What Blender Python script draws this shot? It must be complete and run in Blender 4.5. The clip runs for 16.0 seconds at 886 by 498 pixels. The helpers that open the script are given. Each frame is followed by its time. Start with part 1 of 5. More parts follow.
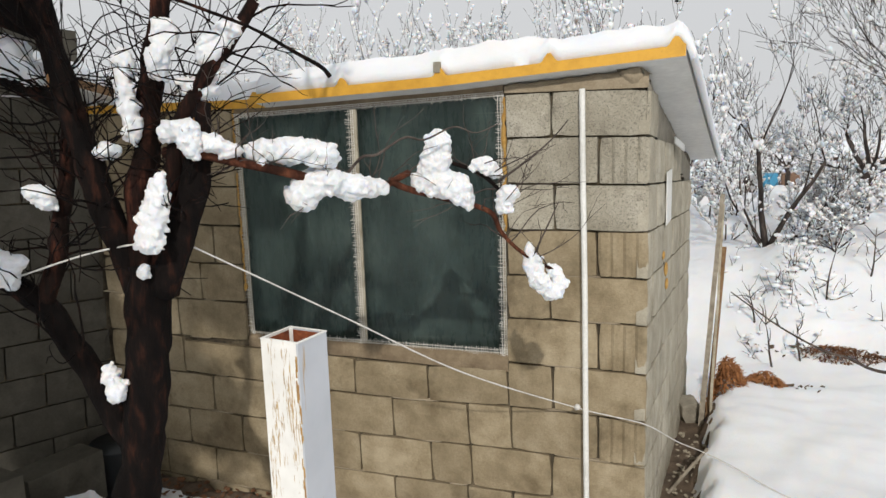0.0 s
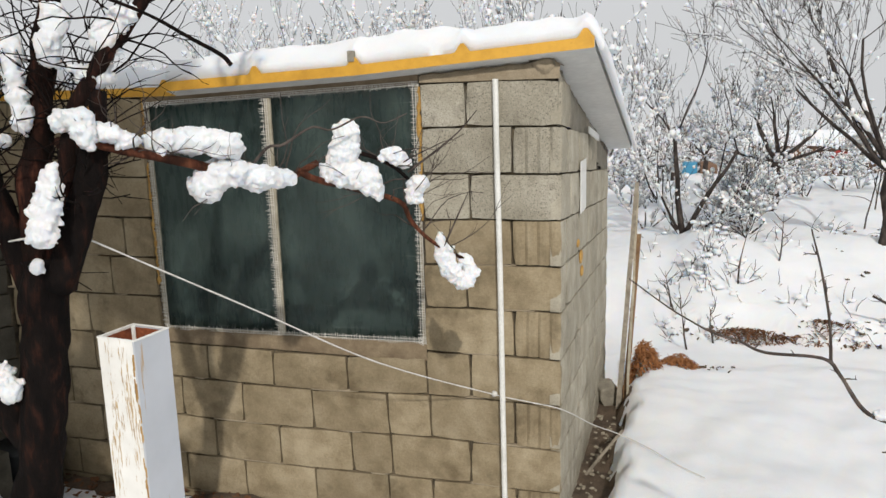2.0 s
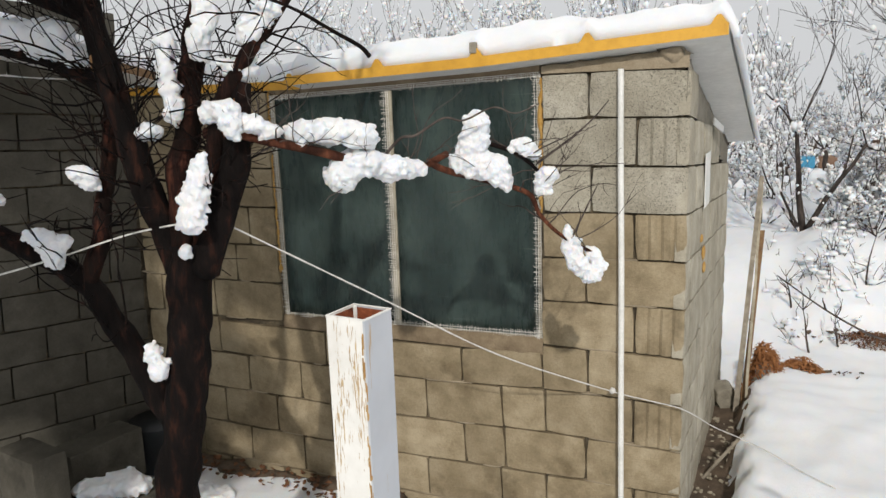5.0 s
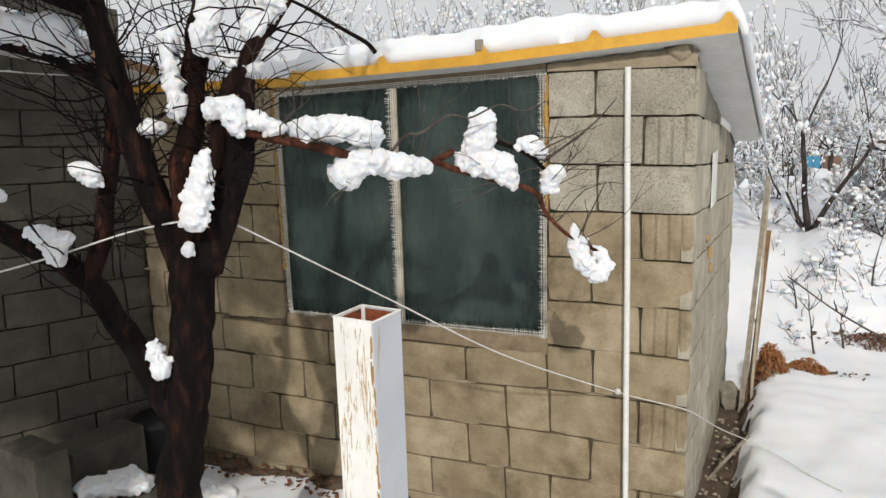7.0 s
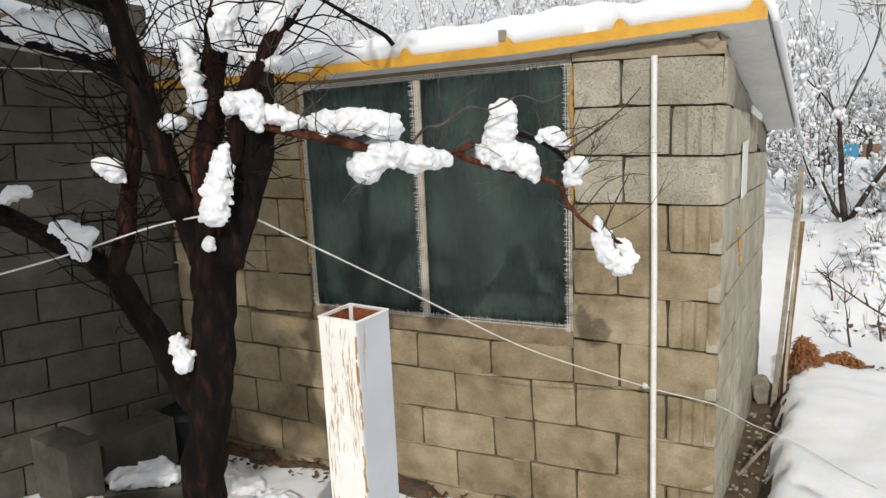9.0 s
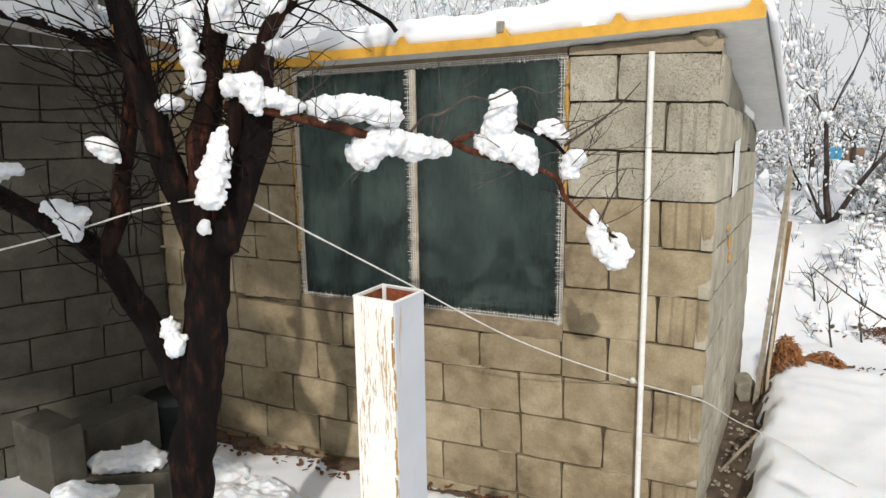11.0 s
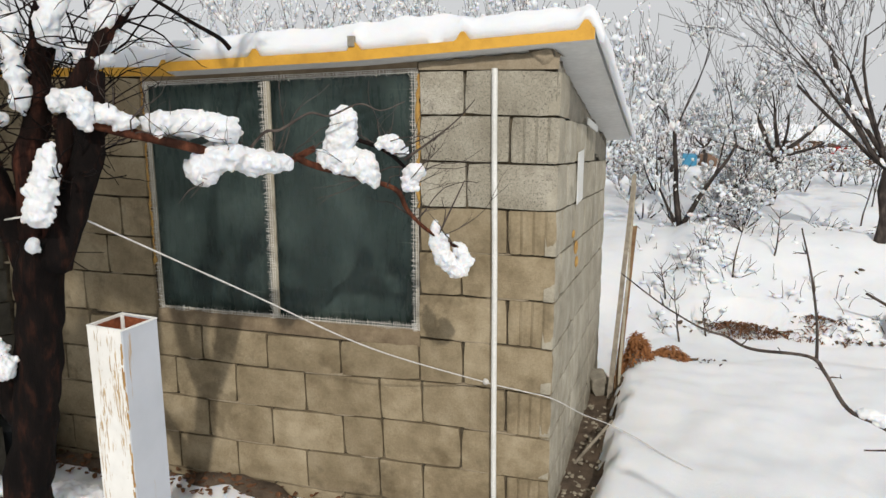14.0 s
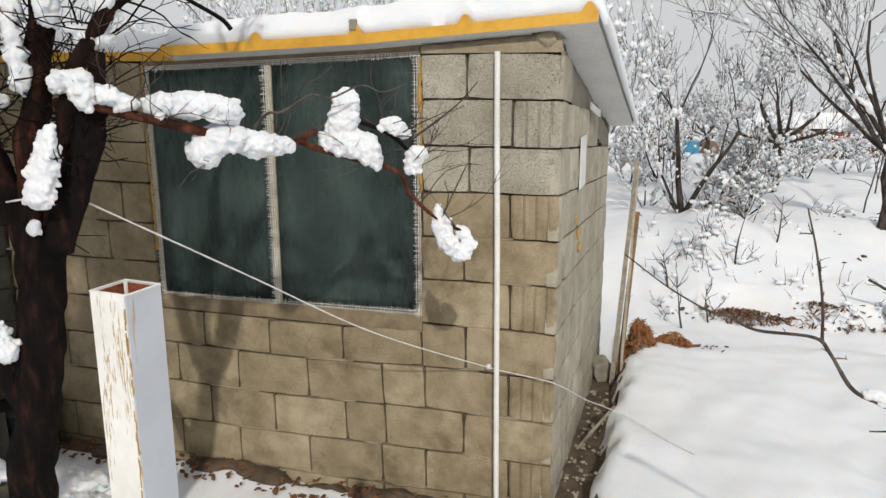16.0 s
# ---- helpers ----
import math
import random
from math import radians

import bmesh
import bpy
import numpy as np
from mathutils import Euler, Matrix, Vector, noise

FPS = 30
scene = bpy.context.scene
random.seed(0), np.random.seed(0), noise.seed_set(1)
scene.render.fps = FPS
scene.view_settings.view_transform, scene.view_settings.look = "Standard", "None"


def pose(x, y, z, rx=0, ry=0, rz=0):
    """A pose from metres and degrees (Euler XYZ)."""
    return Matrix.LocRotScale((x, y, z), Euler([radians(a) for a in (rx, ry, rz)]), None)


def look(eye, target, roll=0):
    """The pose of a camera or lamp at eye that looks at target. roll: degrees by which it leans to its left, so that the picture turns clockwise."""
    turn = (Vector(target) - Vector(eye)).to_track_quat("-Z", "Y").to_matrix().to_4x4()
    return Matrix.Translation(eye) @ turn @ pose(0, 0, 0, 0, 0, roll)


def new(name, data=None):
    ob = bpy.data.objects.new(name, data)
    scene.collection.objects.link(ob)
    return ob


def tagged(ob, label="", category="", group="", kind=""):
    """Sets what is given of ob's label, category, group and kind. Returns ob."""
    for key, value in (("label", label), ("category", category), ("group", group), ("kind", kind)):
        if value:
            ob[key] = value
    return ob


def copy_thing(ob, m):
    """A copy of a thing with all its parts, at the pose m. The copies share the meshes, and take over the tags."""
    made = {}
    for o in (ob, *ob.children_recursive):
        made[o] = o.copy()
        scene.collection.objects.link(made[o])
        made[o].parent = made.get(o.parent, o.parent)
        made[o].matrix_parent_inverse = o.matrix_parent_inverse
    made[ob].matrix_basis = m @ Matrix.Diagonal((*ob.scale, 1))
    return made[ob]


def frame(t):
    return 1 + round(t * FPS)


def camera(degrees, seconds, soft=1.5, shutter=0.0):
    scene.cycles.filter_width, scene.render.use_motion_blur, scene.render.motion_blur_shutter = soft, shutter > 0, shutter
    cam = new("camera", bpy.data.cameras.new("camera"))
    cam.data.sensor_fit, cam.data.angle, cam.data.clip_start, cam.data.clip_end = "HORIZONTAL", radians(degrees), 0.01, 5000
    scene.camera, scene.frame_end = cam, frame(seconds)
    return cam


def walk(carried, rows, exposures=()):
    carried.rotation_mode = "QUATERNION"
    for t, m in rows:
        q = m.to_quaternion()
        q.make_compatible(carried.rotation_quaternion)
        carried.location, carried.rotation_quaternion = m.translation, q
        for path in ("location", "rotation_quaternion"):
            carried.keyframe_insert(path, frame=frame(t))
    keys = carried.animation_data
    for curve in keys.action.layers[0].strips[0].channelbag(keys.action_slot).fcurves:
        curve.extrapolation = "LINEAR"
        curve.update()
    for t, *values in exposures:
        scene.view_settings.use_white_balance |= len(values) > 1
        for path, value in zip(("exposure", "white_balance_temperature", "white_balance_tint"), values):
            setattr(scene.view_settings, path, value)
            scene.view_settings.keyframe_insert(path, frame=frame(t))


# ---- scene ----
cam = camera(60.0, 16.0)
PATH = [
    (0, (0.389, -3.126, 2.012), (-0.361, -1.305, 1.663), -1.8),
    (0.5, (0.405, -3.121, 2.009), (-0.318, -1.291, 1.651), -2.4),
    (1, (0.417, -3.107, 2.008), (-0.242, -1.254, 1.645), -1.8),
    (1.5, (0.437, -3.111, 2.012), (-0.194, -1.25, 1.64), -2.1),
    (2, (0.454, -3.105, 2.014), (-0.13, -1.231, 1.632), -1.5),
    (2.5, (0.461, -3.099, 2.013), (-0.116, -1.219, 1.644), -2.2),
    (3, (0.457, -3.127, 2.015), (-0.162, -1.258, 1.663), -2.4),
    (3.5, (0.415, -3.133, 2.01), (-0.27, -1.29, 1.644), -1.1),
    (4, (0.376, -3.117, 2.005), (-0.372, -1.298, 1.642), -1.2),
    (4.5, (0.365, -3.127, 2.007), (-0.428, -1.33, 1.632), -1.4),
    (4.7, (0.362, -3.131, 2.007), (-0.451, -1.346, 1.619), -2.0),
    (6.8, (0.351, -3.114, 2.007), (-0.475, -1.336, 1.613), -1.6),
    (7, (0.343, -3.112, 2.003), (-0.479, -1.332, 1.61), -1.7),
    (7.5, (0.366, -3.106, 2.003), (-0.356, -1.296, 1.555), -0.6),
    (8, (0.386, -3.085, 1.996), (-0.339, -1.267, 1.584), -2.6),
    (8.5, (0.36, -3.074, 1.988), (-0.472, -1.293, 1.619), -3.1),
    (8.7, (0.367, -3.082, 1.997), (-0.514, -1.331, 1.6), -2.8),
    (10.8, (0.296, -3.079, 2.01), (-0.611, -1.351, 1.574), -1.5),
    (11, (0.326, -3.095, 1.994), (-0.527, -1.338, 1.563), -0.7),
    (11.5, (0.377, -3.093, 2.007), (-0.339, -1.275, 1.581), -1.3),
    (12, (0.409, -3.08, 2.008), (-0.219, -1.232, 1.571), -1.5),
    (12.5, (0.461, -3.096, 2.017), (-0.134, -1.236, 1.586), -1.4),
    (13, (0.479, -3.09, 2.019), (-0.068, -1.219, 1.573), -0.7),
    (13.5, (0.477, -3.094, 2.027), (-0.029, -1.211, 1.582), 0.2),
    (14, (0.468, -3.112, 2.027), (-0.109, -1.244, 1.607), 0.0),
    (14.5, (0.437, -3.096, 2.016), (-0.168, -1.238, 1.589), 0.3),
    (15, (0.447, -3.111, 2.018), (-0.173, -1.261, 1.58), 0.5),
    (15.5, (0.448, -3.103, 2.003), (-0.124, -1.244, 1.535), 0.2),
    (16, (0.461, -3.108, 2.006), (-0.117, -1.247, 1.559), -0.1),
]
walk(cam, [(t, look(eye, target, roll)) for t, eye, target, roll in PATH], ((0.0, -0.07), (3.5, -0.1), (7.0, -0.03), (8.7, 0.0), (11.0, 0.15), (11.5, 0.02), (12.0, -0.08), (16.0, -0.1)))

# ---------------------------------------------------------------- light
world = bpy.data.worlds.new("overcast_sky")
scene.world = world
world.use_nodes = True
wt = world.node_tree
wt.nodes.clear()
SUN_AZ, SUN_EL = radians(20.5), radians(32)      # azimuth measured from -y towards +x
w_out = wt.nodes.new("ShaderNodeOutputWorld")
w_bg = wt.nodes.new("ShaderNodeBackground")
w_sky = wt.nodes.new("ShaderNodeTexSky")
w_sky.sky_type = "NISHITA"
w_sky.sun_disc = False
w_sky.sun_elevation = SUN_EL
w_sky.sun_rotation = math.pi - SUN_AZ
w_sky.dust_density = 6.0
w_mul = wt.nodes.new("ShaderNodeMix")
w_mul.data_type, w_mul.blend_type = "RGBA", "MULTIPLY"
w_mul.inputs[0].default_value = 1.0
w_mul.inputs[7].default_value = (0.10, 0.10, 0.10, 1)
w_mix = wt.nodes.new("ShaderNodeMix")
w_mix.data_type = "RGBA"
w_mix.inputs[0].default_value = 0.94           # cloud cover over the clear sky
w_mix.inputs[7].default_value = (0.71, 0.72, 0.735, 1)
wt.links.new(w_sky.outputs[0], w_mul.inputs[6])
wt.links.new(w_mul.outputs[2], w_mix.inputs[6])
wt.links.new(w_mix.outputs[2], w_bg.inputs[0])
w_bg.inputs[1].default_value = 1.0
wt.links.new(w_bg.outputs[0], w_out.inputs[0])

sun_data = bpy.data.lights.new("sun", "SUN")
sun_data.energy, sun_data.angle, sun_data.color = 2.5, radians(1.0), (1.0, 0.95, 0.88)
sun = new("sun", sun_data)
sun_dir = Vector((math.sin(SUN_AZ) * math.cos(SUN_EL), -math.cos(SUN_AZ) * math.cos(SUN_EL), math.sin(SUN_EL)))
sun.matrix_world = look(sun_dir * 30, (0, 0, 0))


# ---------------------------------------------------------------- materials
def rgb(c):
    return (*c, 1) if len(c) == 3 else c


class Mat:
    """A small builder for procedural node materials."""

    def __init__(self, name, rough=0.8, metal=0.0, spec=0.4):
        self.m = bpy.data.materials.new(name)
        self.m.use_nodes = True
        self.t = self.m.node_tree
        self.b = self.t.nodes["Principled BSDF"]
        self.b.inputs["Roughness"].default_value = rough
        self.b.inputs["Metallic"].default_value = metal
        self.b.inputs["Specular IOR Level"].default_value = spec
        self.coord = self.t.nodes.new("ShaderNodeTexCoord").outputs["Object"]

    def node(self, kind):
        return self.t.nodes.new(kind)

    def link(self, a, b):
        self.t.links.new(a, b)
        return self

    def stretch(self, sx, sy, sz):
        n = self.node("ShaderNodeMapping")
        n.inputs["Scale"].default_value = (sx, sy, sz)
        self.link(self.coord, n.inputs["Vector"])
        return n.outputs[0]

    def world(self):
        g = self.node("ShaderNodeNewGeometry")
        return g.outputs["Position"]

    def noise(self, scale, detail=4.0, rough=0.55, vec=None):
        n = self.node("ShaderNodeTexNoise")
        n.inputs["Scale"].default_value = scale
        n.inputs["Detail"].default_value = detail
        n.inputs["Roughness"].default_value = rough
        self.link(self.coord if vec is None else vec, n.inputs["Vector"])
        return n.outputs[0]

    def voronoi(self, scale, vec=None, feature="F1"):
        n = self.node("ShaderNodeTexVoronoi")
        n.feature = feature
        n.inputs["Scale"].default_value = scale
        self.link(self.coord if vec is None else vec, n.inputs["Vector"])
        return n.outputs["Distance"]

    def ramp(self, fac, stops):
        n = self.node("ShaderNodeValToRGB")
        while len(n.color_ramp.elements) < len(stops):
            n.color_ramp.elements.new(0.5)
        for e, (p, c) in zip(n.color_ramp.elements, stops):
            e.position, e.color = p, rgb(c)
        self.link(fac, n.inputs[0])
        return n.outputs[0]

    def val(self, fac, lo, hi, a=0.0, b=1.0):
        n = self.node("ShaderNodeMapRange")
        for i, v in enumerate((lo, hi, a, b)):
            n.inputs[i + 1].default_value = v
        self.link(fac, n.inputs[0])
        return n.outputs[0]

    def mix(self, fac, a, b, how="MIX"):
        n = self.node("ShaderNodeMix")
        n.data_type, n.blend_type = "RGBA", how
        for v, i in ((fac, 0), (a, 6), (b, 7)):
            if isinstance(v, (int, float)):
                n.inputs[i].default_value = v if i == 0 else (v, v, v, 1)
            elif isinstance(v, tuple):
                n.inputs[i].default_value = rgb(v)
            else:
                self.link(v, n.inputs[i])
        return n.outputs[2]

    def rand(self, island=False):
        if island:
            return self.node("ShaderNodeNewGeometry").outputs["Random Per Island"]
        return self.node("ShaderNodeObjectInfo").outputs["Random"]

    def color(self, c):
        if isinstance(c, tuple):
            self.b.inputs["Base Color"].default_value = rgb(c)
        else:
            self.link(c, self.b.inputs["Base Color"])
        return self

    def rough(self, v):
        return self.link(v, self.b.inputs["Roughness"])

    def bump(self, h, strength=0.4, dist=0.01):
        n = self.node("ShaderNodeBump")
        n.inputs["Strength"].default_value = strength
        n.inputs["Distance"].default_value = dist
        self.link(h, n.inputs["Height"])
        self.link(n.outputs[0], self.b.inputs["Normal"])
        return self


def block_material(name, dark, mid, light, pits):
    """Pressed concrete block: fine aggregate, open pits, damp stains."""
    m = Mat(name, 0.92, 0, 0.2)
    w = m.world()
    grain = m.noise(90, 3, 0.7, w)
    stain = m.mix(0.45, m.noise(2.2, 4, 0.6, w), m.noise(9, 5, 0.65, w))
    cells = m.voronoi(150 if pits > 0.5 else 210, w)
    base = m.ramp(stain, [(0.36, dark), (0.5, mid), (0.62, light)])
    wet = m.val(m.mix(0.35, m.noise(3.3, 3, 0.55, w), m.noise(14, 4, 0.6, w)), 0.555, 0.62, 0, 0.42)
    base = m.mix(m.val(m.rand(), 0, 1, 0, 0.38), base, tuple(0.8 * v for v in dark))
    base = m.mix(wet, base, tuple(0.55 * v for v in dark))
    base = m.mix(0.22 + 0.2 * pits, base, m.ramp(grain, [(0.3, (0.35, 0.35, 0.35)), (0.7, (0.72, 0.72, 0.72))]), "OVERLAY")
    holes = m.val(m.noise(165, 3, 0.65, w), 0.60 - 0.05 * pits, 0.68 - 0.03 * pits, 0, 0.72 * pits)
    base = m.mix(holes, base, tuple(0.35 * v for v in dark))
    h = m.mix(0.5, cells, grain)
    h = m.mix(holes, h, 0.0)
    return m.color(base).bump(h, 0.35 + 0.35 * pits, 0.006).m


tan_block = block_material("tan_block", (0.178, 0.138, 0.083), (0.293, 0.237, 0.151), (0.39, 0.325, 0.22), 0.3)
grey_block = block_material("grey_block", (0.28, 0.256, 0.2), (0.375, 0.347, 0.275), (0.46, 0.43, 0.355), 1.0)
# damp grey block darkened further: the left corner's shade is in this colour
damp_shaded_block = block_material("damp_shaded_block", (0.06, 0.055, 0.044), (0.088, 0.081, 0.065), (0.125, 0.116, 0.094), 0.25)

pale_block = block_material("pale_block", (0.29, 0.262, 0.20), (0.39, 0.358, 0.282), (0.48, 0.445, 0.36), 0.4)


def plain_material(name, a, b, scale, rough=0.85, bump=0.3, dist=0.005, metal=0.0, spec=0.4, detail=5):
    m = Mat(name, rough, metal, spec)
    w = m.world()
    n = m.noise(scale, detail, 0.6, w)
    fine = m.noise(scale * 9, 3, 0.6, w)
    col = m.mix(m.val(fine, 0.3, 0.7, 0, 0.45), m.ramp(n, [(0.32, a), (0.68, b)]), tuple(0.75 * v for v in a))
    return m.color(col).bump(m.mix(0.4, n, fine), bump, dist).m


mortar = plain_material("mortar", (0.26, 0.21, 0.14), (0.38, 0.32, 0.23), 14, 0.95, 0.6, 0.008)
sill_brown = plain_material("sill_brown", (0.15, 0.11, 0.068), (0.27, 0.21, 0.135), 12, 0.95, 0.6, 0.008)
ochre_rust = plain_material("ochre_rust", (0.30, 0.16, 0.05), (0.55, 0.36, 0.12), 90, 0.9, 0.5, 0.001)
joint_dark = plain_material("joint_dark", (0.02, 0.016, 0.012), (0.21, 0.17, 0.11), 7, 0.95, 0.6, 0.008)
soil = plain_material("soil", (0.07, 0.05, 0.034), (0.16, 0.115, 0.078), 16, 0.95, 0.9, 0.02)
bracken = plain_material("bracken", (0.20, 0.075, 0.025), (0.42, 0.19, 0.07), 40, 0.9, 0.5, 0.005)
field_stone = plain_material("field_stone", (0.15, 0.125, 0.10), (0.27, 0.235, 0.19), 9, 0.95, 0.7, 0.02)
leaf_litter = plain_material("leaf_litter", (0.075, 0.034, 0.016), (0.22, 0.10, 0.045), 30, 0.9, 0.5, 0.005)
gravel = plain_material("gravel", (0.22, 0.19, 0.14), (0.42, 0.37, 0.28), 20, 0.9, 0.5, 0.005)
panel_grey = plain_material("panel_grey", (0.66, 0.66, 0.635), (0.78, 0.78, 0.755), 3, 0.6, 0.1, 0.003)
weathered_wood = plain_material("weathered_wood", (0.20, 0.17, 0.13), (0.40, 0.36, 0.29), 25, 0.9, 0.5, 0.004)
brown_wood = plain_material("brown_wood", (0.16, 0.09, 0.045), (0.30, 0.19, 0.10), 25, 0.9, 0.5, 0.004)
white_plastic = plain_material("white_plastic", (0.66, 0.66, 0.62), (0.80, 0.80, 0.77), 9, 0.45, 0.1, 0.002)
white_rope = plain_material("white_rope", (0.52, 0.50, 0.46), (0.74, 0.73, 0.70), 60, 0.85, 0.5, 0.002)
mesh_white = plain_material("mesh_white", (0.50, 0.48, 0.42), (0.78, 0.77, 0.73), 40, 0.8, 0.2, 0.002)
frame_wood = plain_material("frame_wood", (0.30, 0.26, 0.19), (0.52, 0.48, 0.38), 18, 0.85, 0.4, 0.003)
foam = plain_material("foam", (0.42, 0.22, 0.05), (0.58, 0.38, 0.12), 35, 0.9, 0.9, 0.01)
rubble = plain_material("rubble", (0.20, 0.18, 0.14), (0.33, 0.30, 0.24), 12, 0.95, 0.6, 0.006)
black_plastic = plain_material("black_plastic", (0.015, 0.017, 0.018), (0.03, 0.032, 0.034), 8, 0.5, 0.1, 0.003)
far_blue = plain_material("far_blue", (0.03, 0.19, 0.33), (0.06, 0.27, 0.42), 3, 0.6, 0.1)
far_brown = plain_material("far_brown", (0.15, 0.09, 0.06), (0.24, 0.15, 0.10), 2, 0.9, 0.2)
far_red = plain_material("far_red", (0.42, 0.03, 0.03), (0.55, 0.06, 0.05), 3, 0.6, 0.1)
far_wall = plain_material("far_wall", (0.25, 0.21, 0.17), (0.36, 0.30, 0.25), 1, 0.95, 0.2)


def snow_material(name, scale):
    m = Mat(name, 0.75, 0, 0.25)
    w = m.world()
    big = m.noise(scale, 5, 0.6, w)
    fine = m.noise(scale * 22, 4, 0.7, w)
    m.color(m.ramp(big, [(0.3, (0.72, 0.74, 0.77)), (0.7, (0.79, 0.80, 0.815))]))
    m.b.inputs["Subsurface Weight"].default_value = 0.8
    m.b.inputs["Subsurface Radius"].default_value = (0.02, 0.025, 0.03)
    m.b.inputs["Subsurface Scale"].default_value = 0.5
    return m.bump(m.mix(0.35, big, fine), 0.35, 0.02).m


snow = snow_material("snow", 3.0)
snow_lump = snow_material("snow_lump", 14.0)


def bark_material(name, dark, mid, red):
    m = Mat(name, 0.92, 0, 0.12)
    w = m.world()
    mp = m.node("ShaderNodeMapping")
    mp.inputs["Scale"].default_value = (1.0, 1.0, 0.28)
    m.link(w, mp.inputs["Vector"])
    a = m.noise(34, 6, 0.65, mp.outputs[0])
    b = m.noise(9, 4, 0.6, w)
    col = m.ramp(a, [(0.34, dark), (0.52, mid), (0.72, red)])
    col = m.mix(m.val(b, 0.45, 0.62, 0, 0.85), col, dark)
    return m.color(col).bump(a, 0.9, 0.012).m


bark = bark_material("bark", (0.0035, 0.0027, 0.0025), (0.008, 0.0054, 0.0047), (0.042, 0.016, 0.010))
bark_red = bark_material("bark_red", (0.022, 0.009, 0.006), (0.085, 0.03, 0.017), (0.24, 0.09, 0.048))
bark_mid = bark_material("bark_mid", (0.006, 0.004, 0.003), (0.02, 0.009, 0.007), (0.10, 0.034, 0.02))
bark_grey = bark_material("bark_grey", (0.045, 0.036, 0.032), (0.09, 0.073, 0.064), (0.16, 0.13, 0.11))
bark_twig = bark_material("bark_twig", (0.03, 0.025, 0.023), (0.065, 0.053, 0.047), (0.125, 0.10, 0.087))
cut_wood = plain_material("cut_wood", (0.30, 0.15, 0.06), (0.45, 0.25, 0.11), 30, 0.8, 0.3)


def yellow_material():
    m = Mat("yellow_paint", 0.45, 0, 0.5)
    w = m.world()
    n = m.noise(7, 5, 0.65, w)
    f = m.noise(55, 3, 0.6, w)
    col = m.ramp(n, [(0.35, (0.52, 0.27, 0.030)), (0.6, (0.68, 0.37, 0.045))])
    col = m.mix(m.val(f, 0.64, 0.76, 0, 0.45), col, (0.34, 0.15, 0.03))
    return m.color(col).bump(n, 0.15, 0.004).m


def rust_paint_material():
    """White paint flaking in upright streaks off rusty steel."""
    m = Mat("flaking_white_paint", 0.55, 0, 0.4)
    n = m.noise(1.0, 5, 0.65, m.stretch(620, 620, 70))
    big = m.noise(1.0, 3, 0.5, m.stretch(75, 75, 7.0))
    mask = m.val(m.mix(0.38, n, big), 0.588, 0.61, 0, 0.85)
    rust = m.ramp(m.noise(160, 4, 0.7), [(0.3, (0.20, 0.115, 0.045)), (0.5, (0.45, 0.28, 0.09)), (0.7, (0.58, 0.45, 0.22))])
    white = m.ramp(m.noise(26, 4, 0.6), [(0.3, (0.66, 0.645, 0.60)), (0.7, (0.80, 0.79, 0.75))])
    return m.color(m.mix(mask, white, rust)).bump(m.mix(mask, 1.0, 0.0), 0.5, 0.001).m


def shaded_paint_material():
    m = Mat("shaded_white_paint", 0.5, 0, 0.4)
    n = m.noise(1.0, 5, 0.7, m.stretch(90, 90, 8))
    # white paint toned blue-grey: shade of the faces turned from the sun
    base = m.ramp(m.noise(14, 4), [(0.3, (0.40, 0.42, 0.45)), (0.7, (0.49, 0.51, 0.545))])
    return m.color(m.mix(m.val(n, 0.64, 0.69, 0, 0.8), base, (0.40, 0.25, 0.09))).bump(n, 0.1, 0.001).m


def rust_material():
    m = Mat("rust", 0.9, 0, 0.3)
    n = m.noise(120, 5, 0.7)
    return m.color(m.ramp(n, [(0.3, (0.09, 0.025, 0.012)), (0.6, (0.26, 0.075, 0.03)), (0.8, (0.40, 0.20, 0.10))])).bump(n, 0.5, 0.002).m


def sheet_material():
    """Dark green plastic film behind dusty glass: smears, painted sky reflection, pale brush marks."""
    m = Mat("green_window_sheet", 0.22, 0, 0.5)
    w = m.world()
    n = m.noise(3.2, 5, 0.62, w)
    mp = m.node("ShaderNodeMapping")
    mp.inputs["Scale"].default_value = (9.0, 1.0, 2.2)
    m.link(w, mp.inputs["Vector"])
    streak = m.noise(3.0, 6, 0.7, mp.outputs[0])
    col = m.ramp(n, [(0.30, (0.022, 0.037, 0.034)), (0.50, (0.055, 0.085, 0.078)), (0.70, (0.11, 0.155, 0.14))])
    col = m.mix(m.val(streak, 0.55, 0.74, 0, 0.28), col, (0.12, 0.165, 0.15))
    # broad pale patches: hazy reflection of the sky mixed into the colour
    sky_haze = m.noise(1.7, 3, 0.5, w)
    col = m.mix(m.val(sky_haze, 0.46, 0.62, 0, 0.6), col, (0.12, 0.165, 0.148))
    mq = m.node("ShaderNodeMapping")
    mq.inputs["Scale"].default_value = (1.3, 1.0, 26.0)
    m.link(w, mq.inputs["Vector"])
    crease = m.noise(2.0, 3, 0.5, mq.outputs[0])
    col = m.mix(m.val(crease, 0.66, 0.72, 0, 0.4), col, (0.20, 0.24, 0.22))
    m.color(col)
    m.rough(m.val(streak, 0.3, 0.7, 0.16, 0.42))
    return m.bump(m.noise(5.0, 3, 0.5, w), 0.05, 0.01).m


yellow_paint = yellow_material()
flaking_white_paint = rust_paint_material()
shaded_white_paint = shaded_paint_material()
rust = rust_material()
green_sheet = sheet_material()


